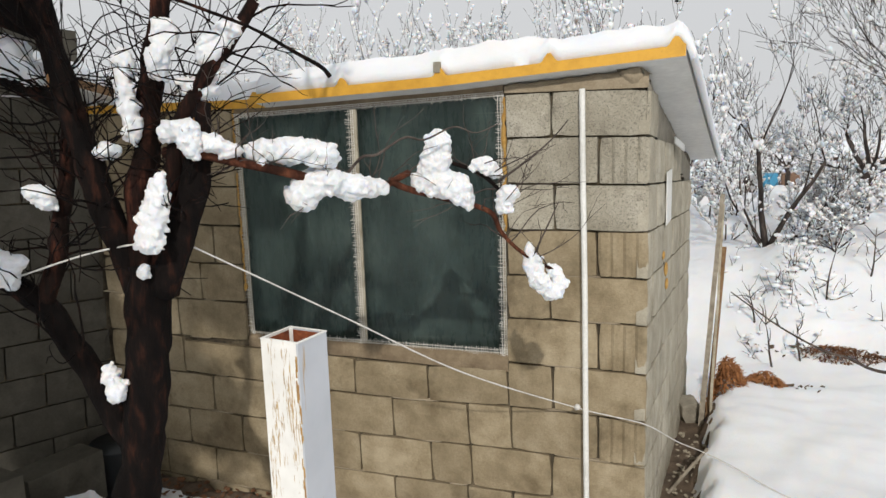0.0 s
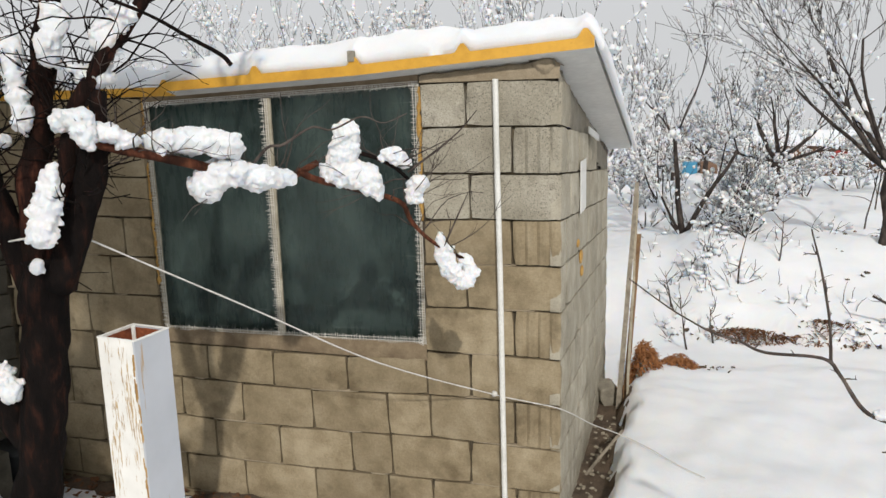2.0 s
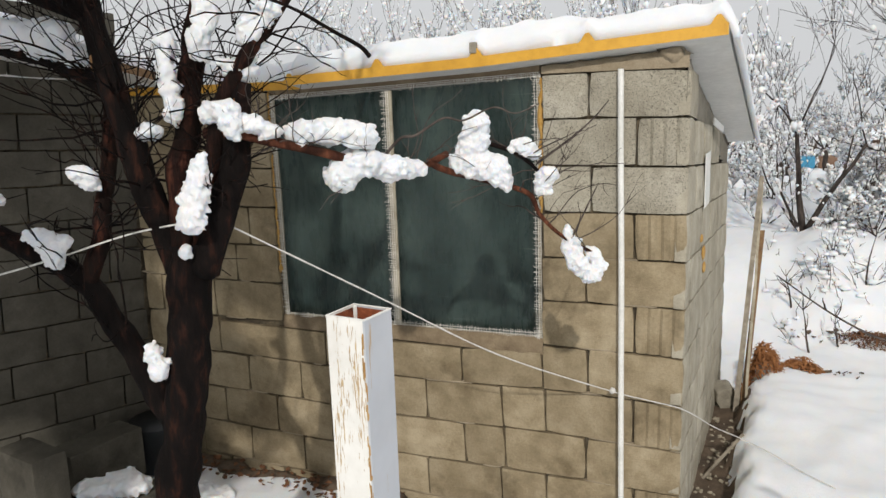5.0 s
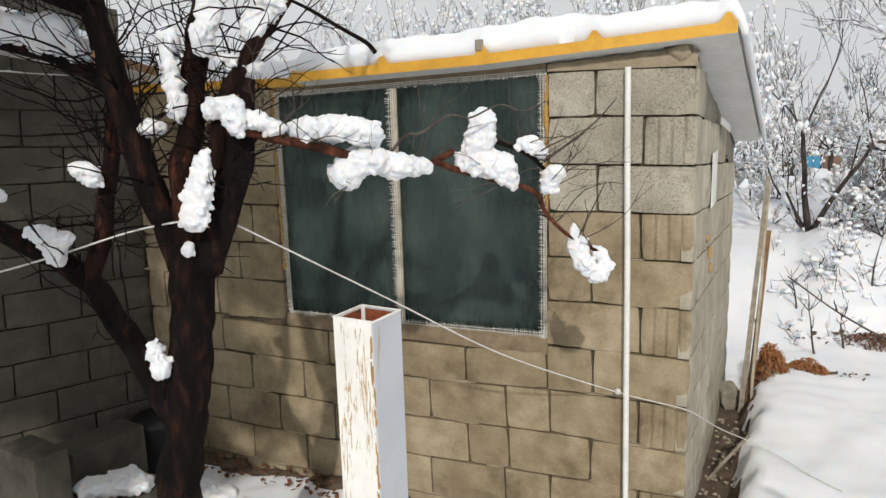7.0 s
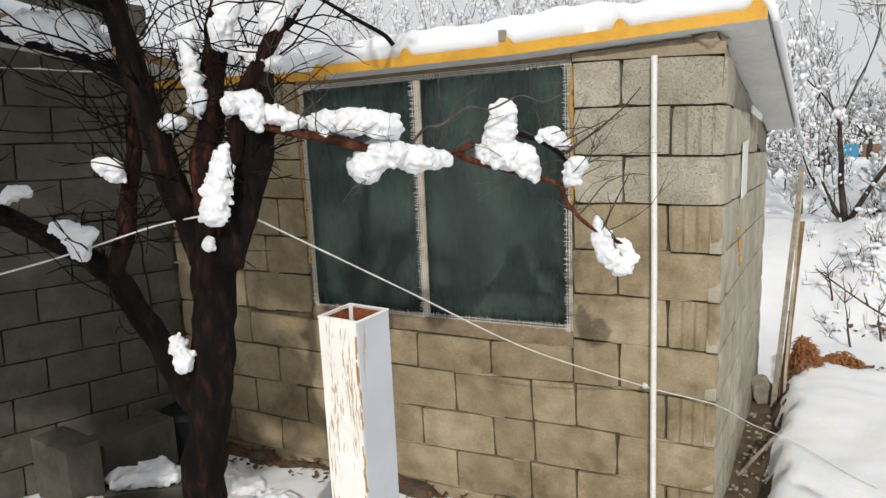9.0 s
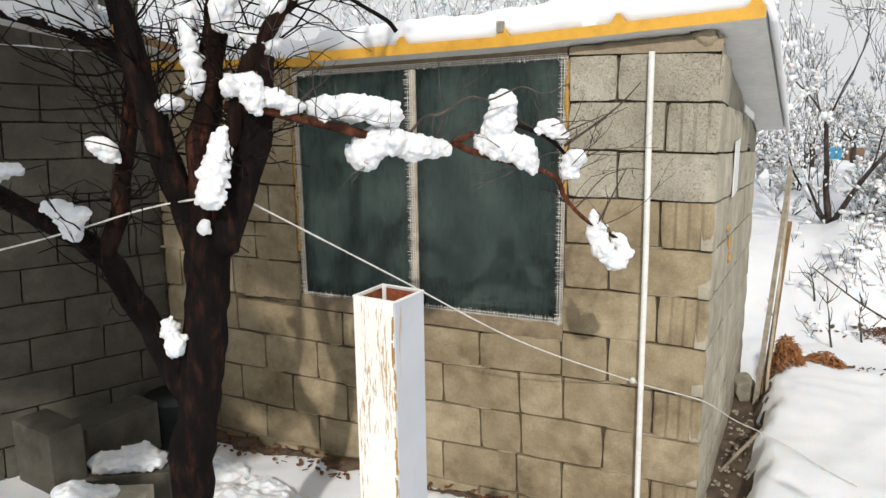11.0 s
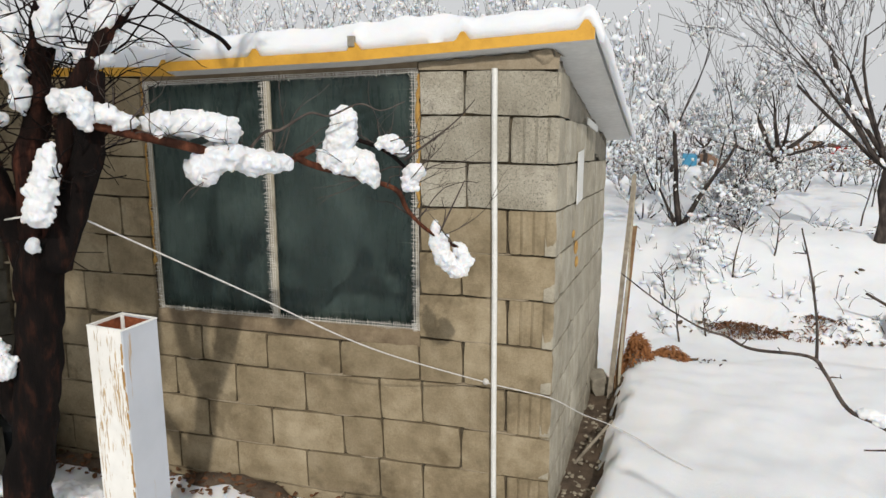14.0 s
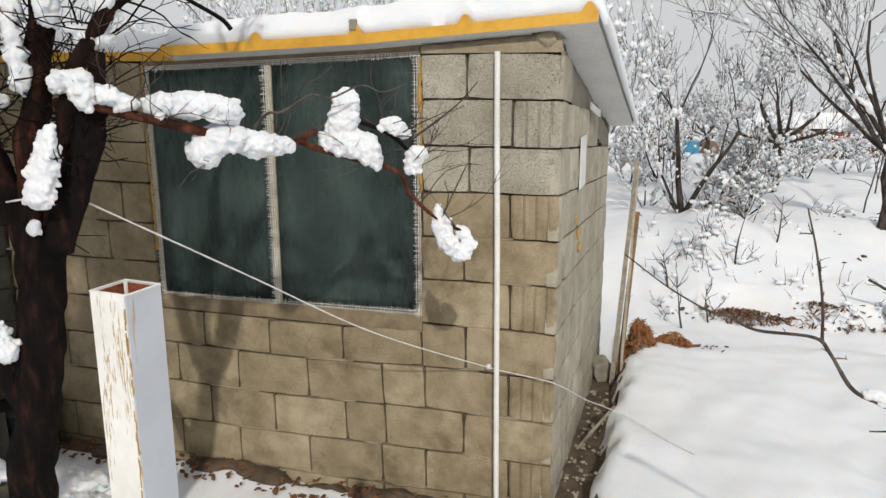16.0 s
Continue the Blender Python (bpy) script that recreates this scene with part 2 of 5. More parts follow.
# ---------------------------------------------------------------- mesh helpers
def finish(bm, name, material, smooth=False):
    me = bpy.data.meshes.new(name)
    bm.normal_update()
    bm.to_mesh(me)
    bm.free()
    if material is not None:
        me.materials.append(material)
    if smooth:
        me.polygons.foreach_set("use_smooth", [True] * len(me.polygons))
    return me


def part(name, bm, material, parent, label="", smooth=False):
    ob = new(name, finish(bm, name, material, smooth))
    ob.parent = parent
    return tagged(ob, label)


def thing(name, label, category, at=(0, 0, 0), group="", kind=""):
    ob = new(name)
    ob.empty_display_size = 0.05
    ob.location = at
    return tagged(ob, label, category, group, kind)


def box(bm, lo, hi, bevel=0.0):
    lo, hi = Vector(lo), Vector(hi)
    c, s = (lo + hi) / 2, hi - lo
    r = bmesh.ops.create_cube(bm, size=1.0, matrix=Matrix.Translation(c) @ Matrix.Diagonal((*s, 1)))
    if bevel:
        es = list({e for v in r["verts"] for e in v.link_edges})
        bmesh.ops.bevel(bm, geom=es, offset=bevel, segments=2, affect="EDGES", profile=0.6)
    return bm


def ring_frame(d):
    up = Vector((0, 0, 1)) if abs(d.z) < 0.9 else Vector((1, 0, 0))
    a = d.cross(up).normalized()
    return a, d.cross(a).normalized()


def tube(bm, pts, radii, sides=7, rough=0.0, cap=True, rng=None):
    """A tapered tube along pts."""
    pts = [Vector(p) for p in pts]
    rings = []
    a = None
    for i, p in enumerate(pts):
        d = (pts[min(i + 1, len(pts) - 1)] - pts[max(i - 1, 0)]).normalized()
        if a is None:
            a, b = ring_frame(d)
        else:
            a = (a - d * a.dot(d)).normalized()
            b = d.cross(a).normalized()
        ring = []
        for k in range(sides):
            t = 2 * math.pi * k / sides
            r = radii[i]
            if rough:
                r *= 1 + rough * noise.noise(p * 18 + Vector((math.cos(t), math.sin(t), 0)) * 1.7)
            ring.append(bm.verts.new(p + (a * math.cos(t) + b * math.sin(t)) * r))
        rings.append(ring)
    for u, v in zip(rings, rings[1:]):
        for k in range(sides):
            bm.faces.new((u[k], u[(k + 1) % sides], v[(k + 1) % sides], v[k]))
    if cap:
        bm.faces.new(rings[0][::-1])
        bm.faces.new(rings[-1])
    return bm


def smooth_path(pts, n=6):
    """Catmull-Rom through pts."""
    pts = [Vector(p) for p in pts]
    q = [2 * pts[0] - pts[1]] + pts + [2 * pts[-1] - pts[-2]]
    out = []
    for i in range(1, len(q) - 2):
        p0, p1, p2, p3 = q[i - 1:i + 3]
        for k in range(n):
            t = k / n
            out.append(0.5 * (2 * p1 + (p2 - p0) * t + (2 * p0 - 5 * p1 + 4 * p2 - p3) * t * t + (3 * p1 - p0 - 3 * p2 + p3) * t ** 3))
    return out + [pts[-1]]


def lerp(a, b, t):
    return a + (b - a) * t


def step(lo, hi, v):
    t = min(1.0, max(0.0, (v - lo) / (hi - lo)))
    return t * t * (3 - 2 * t)


# ---------------------------------------------------------------- ground
def ground_z(x, y):
    yard = 0.045 + 0.32 * step(0.7, 2.8, -y)
    bank = 0.20 + 0.03 * math.sin(x * 2.1 + y)
    field = 0.44 * step(2.75, 4.6, y)
    right = step(0.15, 0.23, x + 0.025 * math.sin(y * 9) + 0.015 * math.sin(y * 23))
    near = lerp(yard if y < 0 else 0.02, max(bank, yard), right)
    back = step(2.15, 2.55, y + 0.12 * math.sin(x * 3.0))
    z = lerp(near, 0.10 + field, back)
    lip = 3.16 + 0.10 * math.sin(x * 2.3 + 0.6) + 0.05 * math.sin(x * 7.1)
    z += 0.13 * step(lip, lip + 0.07, y) * step(0.35, 0.7, x)
    z += -2.0 * step(8.5, 27, y)
    z -= 0.13 * max(0.0, y - 35.0)
    soft = 0.012 if abs(x) < 0.25 and y > 0 else 0.035
    if abs(x) < 12 and abs(y) < 14:
        z += soft * noise.noise(Vector((x * 2.2, y * 2.2, 0.3))) + 0.014 * noise.noise(Vector((x * 8, y * 8, 1.3))) + 0.006 * noise.noise(Vector((x * 19, y * 19, 2.3)))
    if y > 2.3:
        z += 0.10 * noise.noise(Vector((x * 0.9, y * 0.9, 4.0))) * step(2.3, 4, y)
    return z


def build_ground():
    far = [14, 17, 21, 27, 36, 50, 75, 120, 200, 400]
    xs = [-v for v in reversed(far)] + [-12 + 0.4 * i for i in range(21)] + [-3.6 + 0.045 * i for i in range(145)] + [3.0 + 0.2 * i for i in range(46)] + far
    ys = [-v for v in reversed(far)] + [-12 + 0.4 * i for i in range(20)] + [-4 + 0.05 * i for i in range(190)] + [5.6 + 0.2 * i for i in range(42)] + far
    verts = [(x, y, ground_z(x, y)) for y in ys for x in xs]
    n = len(xs)
    faces = [(j * n + i, j * n + i + 1, (j + 1) * n + i + 1, (j + 1) * n + i) for j in range(len(ys) - 1) for i in range(n - 1)]
    me = bpy.data.meshes.new("ground")
    me.from_pydata(verts, [], faces)
    me.materials.append(snow)
    me.polygons.foreach_set("use_smooth", [True] * len(me.polygons))
    return tagged(new("ground", me), "white snow cover over an orchard yard and field", "ground", kind="structure")


build_ground()


def soil_patch(name, x0, x1, y0, y1, lift, label, seed):
    """Bare earth that the snow has not covered, with an uneven rim."""
    bm = bmesh.new()
    nx, ny = max(4, int((x1 - x0) / 0.035)), max(4, int((y1 - y0) / 0.035))
    grid = []
    for j in range(ny + 1):
        row = []
        for i in range(nx + 1):
            u, v = i / nx, j / ny
            x, y = lerp(x0, x1, u), lerp(y0, y1, v)
            rim = min(u * (x1 - x0), (1 - u) * (x1 - x0), v * (y1 - y0), (1 - v) * (y1 - y0))
            n1 = noise.noise(Vector((x * 7 + seed, y * 7, 0.5)))
            h = lift + 0.018 * noise.noise(Vector((x * 22, y * 22, seed))) + 0.02 * n1
            h -= 0.09 * (1 - step(0.0, 0.09, rim + 0.04 * n1))
            row.append(bm.verts.new((x, y, ground_z(x, y) + h)))
        grid.append(row)
    for j in range(ny):
        for i in range(nx):
            bm.faces.new((grid[j][i], grid[j][i + 1], grid[j + 1][i + 1], grid[j + 1][i]))
    return tagged(new(name, finish(bm, name, soil, True)), label, "soil", kind="structure")


soil_patch("soil_strip", -2.95, 0.05, -0.17, 0.06, 0.015, "bare brown earth strip along the foot of the wall", 1.0)
soil_patch("soil_trench", -0.14, 0.235, -0.75, 2.02, 0.03, "bare wet brown earth beside the shed wall", 2.0)

# ---------------------------------------------------------------- shed walls
COURSE = 0.2
TOP = 2.1
LEFT_X = -2.92
DEPTH = 2.12
WIN = (-1.995, -0.615, 0.93, 2.11)


def wall_core(name, boxes, label):
    bm = bmesh.new()
    for lo, hi in boxes:
        box(bm, lo, hi)
    return tagged(new(name, finish(bm, name, joint_dark)), label, "wall", kind="structure")


IN = 0.028
wall_front = wall_core("wall_front", [
    ((LEFT_X, IN, -0.2), (-IN, 0.19, WIN[2] - 0.03)),
    ((LEFT_X, IN, WIN[2] - 0.03), (WIN[0], 0.19, 2.12)),
    ((WIN[1], IN, WIN[2] - 0.03), (-IN, 0.19, 2.12)),
], "front shed wall of tan and grey concrete blocks")
wall_side = wall_core("wall_side", [((-0.19, 0.192, -0.2), (-IN, DEPTH, 1.72))], "side shed wall of concrete blocks with rough joints")
wall_back = wall_core("wall_back", [((LEFT_X, DEPTH + 0.002, -0.2), (-IN, DEPTH + 0.19, 1.70))], "rear shed wall of concrete blocks")
wall_left = wall_core("wall_left", [((-0.25, -6.0, -0.2), (-IN, 0.1, 2.14))], "shaded neighbouring wall of grey concrete blocks")
wall_left.matrix_world = pose(LEFT_X, 0.0, 0.0, 0, 0, -16.7)      # the old wall meets the shed at an obtuse corner
wall_inner = wall_core("wall_inner", [((LEFT_X - 0.25, 0.19, -0.2), (LEFT_X - IN, DEPTH + 0.19, 1.70))], "inner end wall of the shed")

MESHES = {}


def block_mesh(w, h, style, variant):
    """A block seen from outside: face towards -y, width along x, origin at the face's middle."""
    key = (round(w, 3), round(h, 3), style, variant)
    if key in MESHES:
        return MESHES[key]
    rng = random.Random(hash((key[0] * 100 // 1, key[1] * 100 // 1, variant)) % 9999)
    bm = bmesh.new()
    nx, nz = (16, 3) if style == "ribbed" else (5, 3)
    seed = rng.random() * 50
    front = []
    for j in range(nz + 1):
        row = []
        for i in range(nx + 1):
            x, z = (i / nx - 0.5) * w, (j / nz - 0.5) * h
            edge_x, edge_z = i in (0, nx), j in (0, nz)
            y = 0.0015 * rng.uniform(-1, 1)
            if style == "ribbed" and not edge_x:
                y += 0.007 if i in (4, 8, 12) else 0.0
            if edge_x or edge_z:
                y += 0.004 + 0.002 * rng.random()
                x -= math.copysign(0.0022 * rng.random() + 0.0004, x) if edge_x else 0
                z -= math.copysign(0.0022 * rng.random() + 0.0004, z) if edge_z else 0
            if edge_x and edge_z:
                c = 0.006 * rng.random()
                x -= math.copysign(c, x)
                z -= math.copysign(c, z)
                y += 0.004 * rng.random()
            row.append(bm.verts.new((x, y, z)))
        front.append(row)
    for j in range(nz):
        for i in range(nx):
            bm.faces.new((front[j][i], front[j][i + 1], front[j + 1][i + 1], front[j + 1][i]))
    rim = front[0] + [r[-1] for r in front[1:]] + front[-1][-2::-1] + [r[0] for r in front[-2:0:-1]]
    back = [bm.verts.new((v.co.x, 0.05, v.co.z)) for v in rim]
    for k in range(len(rim)):
        m = (k + 1) % len(rim)
        bm.faces.new((rim[k], back[k], back[m], rim[m]))
    MESHES[key] = finish(bm, "block", None)
    return MESHES[key]


BLOCK_N = {}


def lay(wall, name, place, turn, w, h, mat, style="plain", tilt=0.0):
    variant = BLOCK_N.setdefault((round(w, 2), round(h, 2)), 0) % 3
    BLOCK_N[(round(w, 2), round(h, 2))] += 1
    src = block_mesh(w, h, style, variant)
    key = (src.name, mat.name)
    if key not in MESHES:
        me = src.copy()
        me.materials.append(mat)
        MESHES[key] = me
    ob = new(name, MESHES[key])
    ob.parent = wall
    jig = random.Random(int(abs(place[0] * 991 + place[1] * 577 + place[2] * 331)))
    ob.matrix_basis = pose(place[0], place[1] , place[2], jig.uniform(-0.5, 0.5), tilt + jig.uniform(-0.3, 0.3), turn + jig.uniform(-0.5, 0.5))
    return ob


# joints of each course, from the free corner towards the neighbouring wall
PIER = {1: (0, 0.402, 0.60), 2: (0, 0.207, 0.60), 3: (0, 0.39, 0.60), 4: (0, 0.21, 0.60), 5: (0, 0.411, 0.605), 6: (0, 0.205, 0.61)}
LEFT_PIER = {1: (2.0, 2.4, 2.8, 2.92), 2: (2.0, 2.2, 2.6, 2.92), 3: (2.0, 2.4, 2.78, 2.92), 4: (2.0, 2.165, 2.56, 2.92), 5: (2.0, 2.266, 2.65, 2.92), 6: (2.0, 2.43, 2.8, 2.92)}
LOWER = {7: (0, 0.402, 0.606, 0.998, 1.385, 1.748, 2.42, 2.76, 2.92), 8: (0, 0.203, 0.595, 0.80, 1.187, 1.567, 1.91, 2.245, 2.6, 2.92),
         9: (0, 0.409, 0.79, 0.993, 1.374, 1.735, 2.078, 2.422, 2.77, 2.92), 10: (0, 0.197, 0.592, 0.81, 1.192, 1.58, 1.92, 2.267, 2.6, 2.92),
         11: (0, 0.40, 0.80, 1.0, 1.38, 1.74, 2.06, 2.42, 2.92)}
GAP = 0.0055
BED = (2.083, 1.90, 1.708, 1.514, 1.318, 1.12, 0.912, 0.706, 0.502, 0.298, 0.098, -0.102)


def bed(k, x):
    """Height of the joint under course k: the courses sag a little away from the free corner."""
    return BED[k] - 0.026 * step(0.3, 1.3, -x) - 0.003 * math.sin(x * 4.1 + k)


def course_of(joints, k):
    for a, b in zip(joints, joints[1:]):
        x = -(a + b) / 2
        hi, lo = bed(k - 1, x), bed(k, x)
        if k == 7 and a >= 0.59 and b < 2.5:
            hi -= 0.028
        tilt = math.degrees(math.atan((bed(k, x - 0.1) - bed(k, x + 0.1)) / 0.2))
        corner_rib = a == 0 and k in (2, 4, 6, 8, 10)
        mat = grey_block if (k <= 3 and b < 1) else tan_block
        lay(wall_front, "block", (x, 0.0, (hi + lo) / 2), 0, b - a - GAP, hi - lo - GAP, mat, "ribbed" if corner_rib else "plain", tilt)


for table in (PIER, LEFT_PIER, LOWER):
    for k, joints in table.items():
        course_of(joints, k)

# mortar left standing in stretches of the joints
fills = random.Random(17)
for k in (4, 5, 6, 7, 8, 9, 10):
    x = -0.04 - fills.uniform(0, 0.3)
    while x > -2.8:
        length = fills.uniform(0.06, 0.30)
        hole = WIN[0] - 0.05 < x and x - length < WIN[1] + 0.02 and k < 7
        if not hole:
            bm = bmesh.new()
            n = max(3, int(length / 0.025))
            rows = []
            for i in range(n + 1):
                u = x - length * i / n
                y = 0.007 + 0.004 * noise.noise(Vector((u * 30, k, 0)))
                h = 0.0045 * min(1.0, 4 * min(i, n - i) / n + 0.2)
                z = bed(k, u)
                rows.append([bm.verts.new(p) for p in ((u, 0.03, z - h), (u, y, z - h), (u, y, z + h), (u, 0.03, z + h))])
            for p, q in zip(rows, rows[1:]):
                for c in range(3):
                    bm.faces.new((p[c], q[c], q[c + 1], p[c + 1]))
            part("joint_fill", bm, mortar, wall_front, smooth=True)
        x -= length + fills.uniform(0.15, 0.6)

# side wall, laid in a looser bond whose courses fall towards the rear
FALL = 0.082
for k in range(1, 12):
    edges = [0.0, 0.30 if k % 2 else 0.19, 0.70 if k % 2 else 0.58, 1.10 if k % 2 else 0.98, 1.5 if k % 2 else 1.38, 1.9 if k % 2 else 1.78, DEPTH]
    if k in (4, 5):
        edges[1] = 0.165
    for n, (a, b) in enumerate(zip(edges, edges[1:])):
        if k in (4, 5) and n == 1:
            a += 0.022
        y = (a + b) / 2
        hi, lo = BED[k - 1] - FALL * y, BED[k] - FALL * y
        if hi > 2.15 - 0.222 * b:
            continue
        lay(wall_side, "block", (0.0, y + 0.002, (hi + lo) / 2), 90, b - a - GAP, hi - lo - GAP, pale_block, "plain", math.degrees(math.atan(FALL)))

# neighbouring wall, its courses rising along the slope of the yard
RISE = 0.06
for k in range(14):
    z = 0.08 + 0.179 * k
    a = -0.004 if k % 2 else 0.186
    while a > -2.6:
        b = a - 0.372
        top = min(a, -0.006)
        if top - b > 0.05:
            y = (top + b) / 2
            lay(wall_left, "block", (0.0, y, z - RISE * y), 90, top - b - GAP, 0.179 - GAP, damp_shaded_block, "plain", math.degrees(math.atan(RISE)))
        a = b

# ---------------------------------------------------------------- roof
X_R, X_L, Y_F, Y_B = 0.13, -3.0, -0.07, 2.36
SLOPE_Y = -0.222


def roof_z(x, y):
    """Underside of the roof panels."""
    x = max(x, -1.79)
    front = 2.195 + 0.072 * (x - X_R) if x > -0.85 else 2.1244 + 0.043 * (x + 0.85)
    return front + SLOPE_Y * (y - Y_F)


RIBS = [0.095, -0.39, -0.86, -1.33, -1.86]


def panel_profile(x):
    """Height of the upper skin above the underside: flat with raised ribs."""
    h = 0.036
    for r in RIBS:
        d = abs(x - r)
        h = max(h, 0.036 + 0.034 * (1 - step(0.005, 0.034, d)))
    return h


def build_roof():
    roof = thing("roof", "yellow-edged insulated metal roof panels, sloping to the rear", "roof", kind="structure")
    splits = [(X_L, -1.80, 0.0), (-1.796, X_R, 0.0)]
    for n, (xa, xb, lift) in enumerate(splits):
        yf = Y_F if n else Y_F + 0.085
        bm = bmesh.new()
        xs = [xa]
        for r in sorted(RIBS):
            xs += [r + d for d in (-0.035, -0.026, -0.018, -0.007, 0.007, 0.018, 0.026, 0.035) if xa < r + d < xb]
        xs = sorted(xs + [xb])
        rows = []
        for y in (yf, Y_B):
            top = [bm.verts.new((x, y, roof_z(x, y) + panel_profile(x))) for x in xs]
            low = [bm.verts.new((x, y, roof_z(x, y))) for x in xs]
            rows.append((top, low))
        for i in range(len(xs) - 1):
            for q in (0, 1):
                a, b = rows[0][q], rows[1][q]
                bm.faces.new((a[i], a[i + 1], b[i + 1], b[i]) if q == 0 else (a[i], b[i], b[i + 1], a[i + 1]))
            for r, (t, l) in enumerate(rows):
                bm.faces.new((l[i], l[i + 1], t[i + 1], t[i]) if r == 0 else (l[i + 1], l[i], t[i], t[i + 1]))
        for i in (0, -1):
            (t0, l0), (t1, l1) = rows
            bm.faces.new((l0[i], t0[i], t1[i], l1[i]) if i == 0 else (l0[i], l1[i], t1[i], t0[i]))
        part("roof_panel", bm, panel_grey, roof)
        # yellow metal skin wrapped over the front edge
        bm = bmesh.new()
        f = [bm.verts.new((x, yf - 0.004, roof_z(x, yf) + panel_profile(x) + 0.004)) for x in xs]
        l = [bm.verts.new((x, yf - 0.004, roof_z(x, yf) - 0.002)) for x in xs]
        t = [bm.verts.new((x, yf + 0.10, roof_z(x, yf + 0.10) + panel_profile(x) + 0.004)) for x in xs]
        for i in range(len(xs) - 1):
            bm.faces.new((l[i], l[i + 1], f[i + 1], f[i]))
            bm.faces.new((f[i], f[i + 1], t[i + 1], t[i]))
        part("edge_trim", bm, yellow_paint, roof, "yellow painted metal front edge")
    bm = bmesh.new()
    box(bm, (-0.885, Y_F - 0.012, roof_z(-0.87, Y_F) + 0.055), (-0.855, Y_F + 0.03, roof_z(-0.87, Y_F) + 0.10), 0.004)
    part("edge_clip", bm, rubble, roof, "bent grey metal clip")
    return roof


build_roof()


def build_roof_snow():
    """Snow lying on the roof: a thick rounded blanket that follows the ribs and overhangs at the end."""
    bm = bmesh.new()
    nx, ny = 170, 60
    x0, x1, y0, y1 = X_L, X_R + 0.035, Y_F + 0.006, Y_B + 0.05
    top, low = [], []
    for j in range(ny + 1):
        rt, rl = [], []
        for i in range(nx + 1):
            x, y = lerp(x0, x1, i / nx), lerp(y0, y1, (j / ny) ** 1.6)
            front = y0 + (0.09 if x < -1.8 else 0.0) + 0.010 * noise.noise(Vector((x * 9, 0, 2)))
            y = max(y, front)
            e = min(y - front + 0.004, x1 - x + 0.004)
            th = 0.145 * (min(1, e / 0.075)) ** 0.42
            th *= 0.80 + 0.5 * noise.noise(Vector((x * 2.6, y * 2.6, 0.7))) + 0.16 * noise.noise(Vector((x * 9, y * 9, 1.7)))
            base = roof_z(x, y) + panel_profile(x) + 0.005
            th -= 0.75 * (panel_profile(x) - 0.036) * step(0.0, 0.05, e)
            if x > X_R:
                base = roof_z(X_R, y) + 0.02 - 0.03 * step(X_R, x1, x)
            rt.append(bm.verts.new((x, y, base + max(th, 0.006) * (1.0 if x < X_R else 1.25))))
            rl.append(bm.verts.new((x, y, base - 0.004 if x < X_R else roof_z(X_R, y) - 0.012)))
        top.append(rt)
        low.append(rl)
    for j in range(ny):
        for i in range(nx):
            bm.faces.new((top[j][i], top[j][i + 1], top[j + 1][i + 1], top[j + 1][i]))
            bm.faces.new((low[j][i], low[j + 1][i], low[j + 1][i + 1], low[j][i + 1]))
    for i in range(nx):
        bm.faces.new((low[0][i], low[0][i + 1], top[0][i + 1], top[0][i]))
        bm.faces.new((low[ny][i + 1], low[ny][i], top[ny][i], top[ny][i + 1]))
    for j in range(ny):
        bm.faces.new((low[j][nx], low[j + 1][nx], top[j + 1][nx], top[j][nx]))
        bm.faces.new((low[j + 1][0], low[j][0], top[j][0], top[j + 1][0]))
    return tagged(new("roof_snow", finish(bm, "roof_snow", snow, True)), "thick white snow blanket lying on the shed roof", "snow")


build_roof_snow()


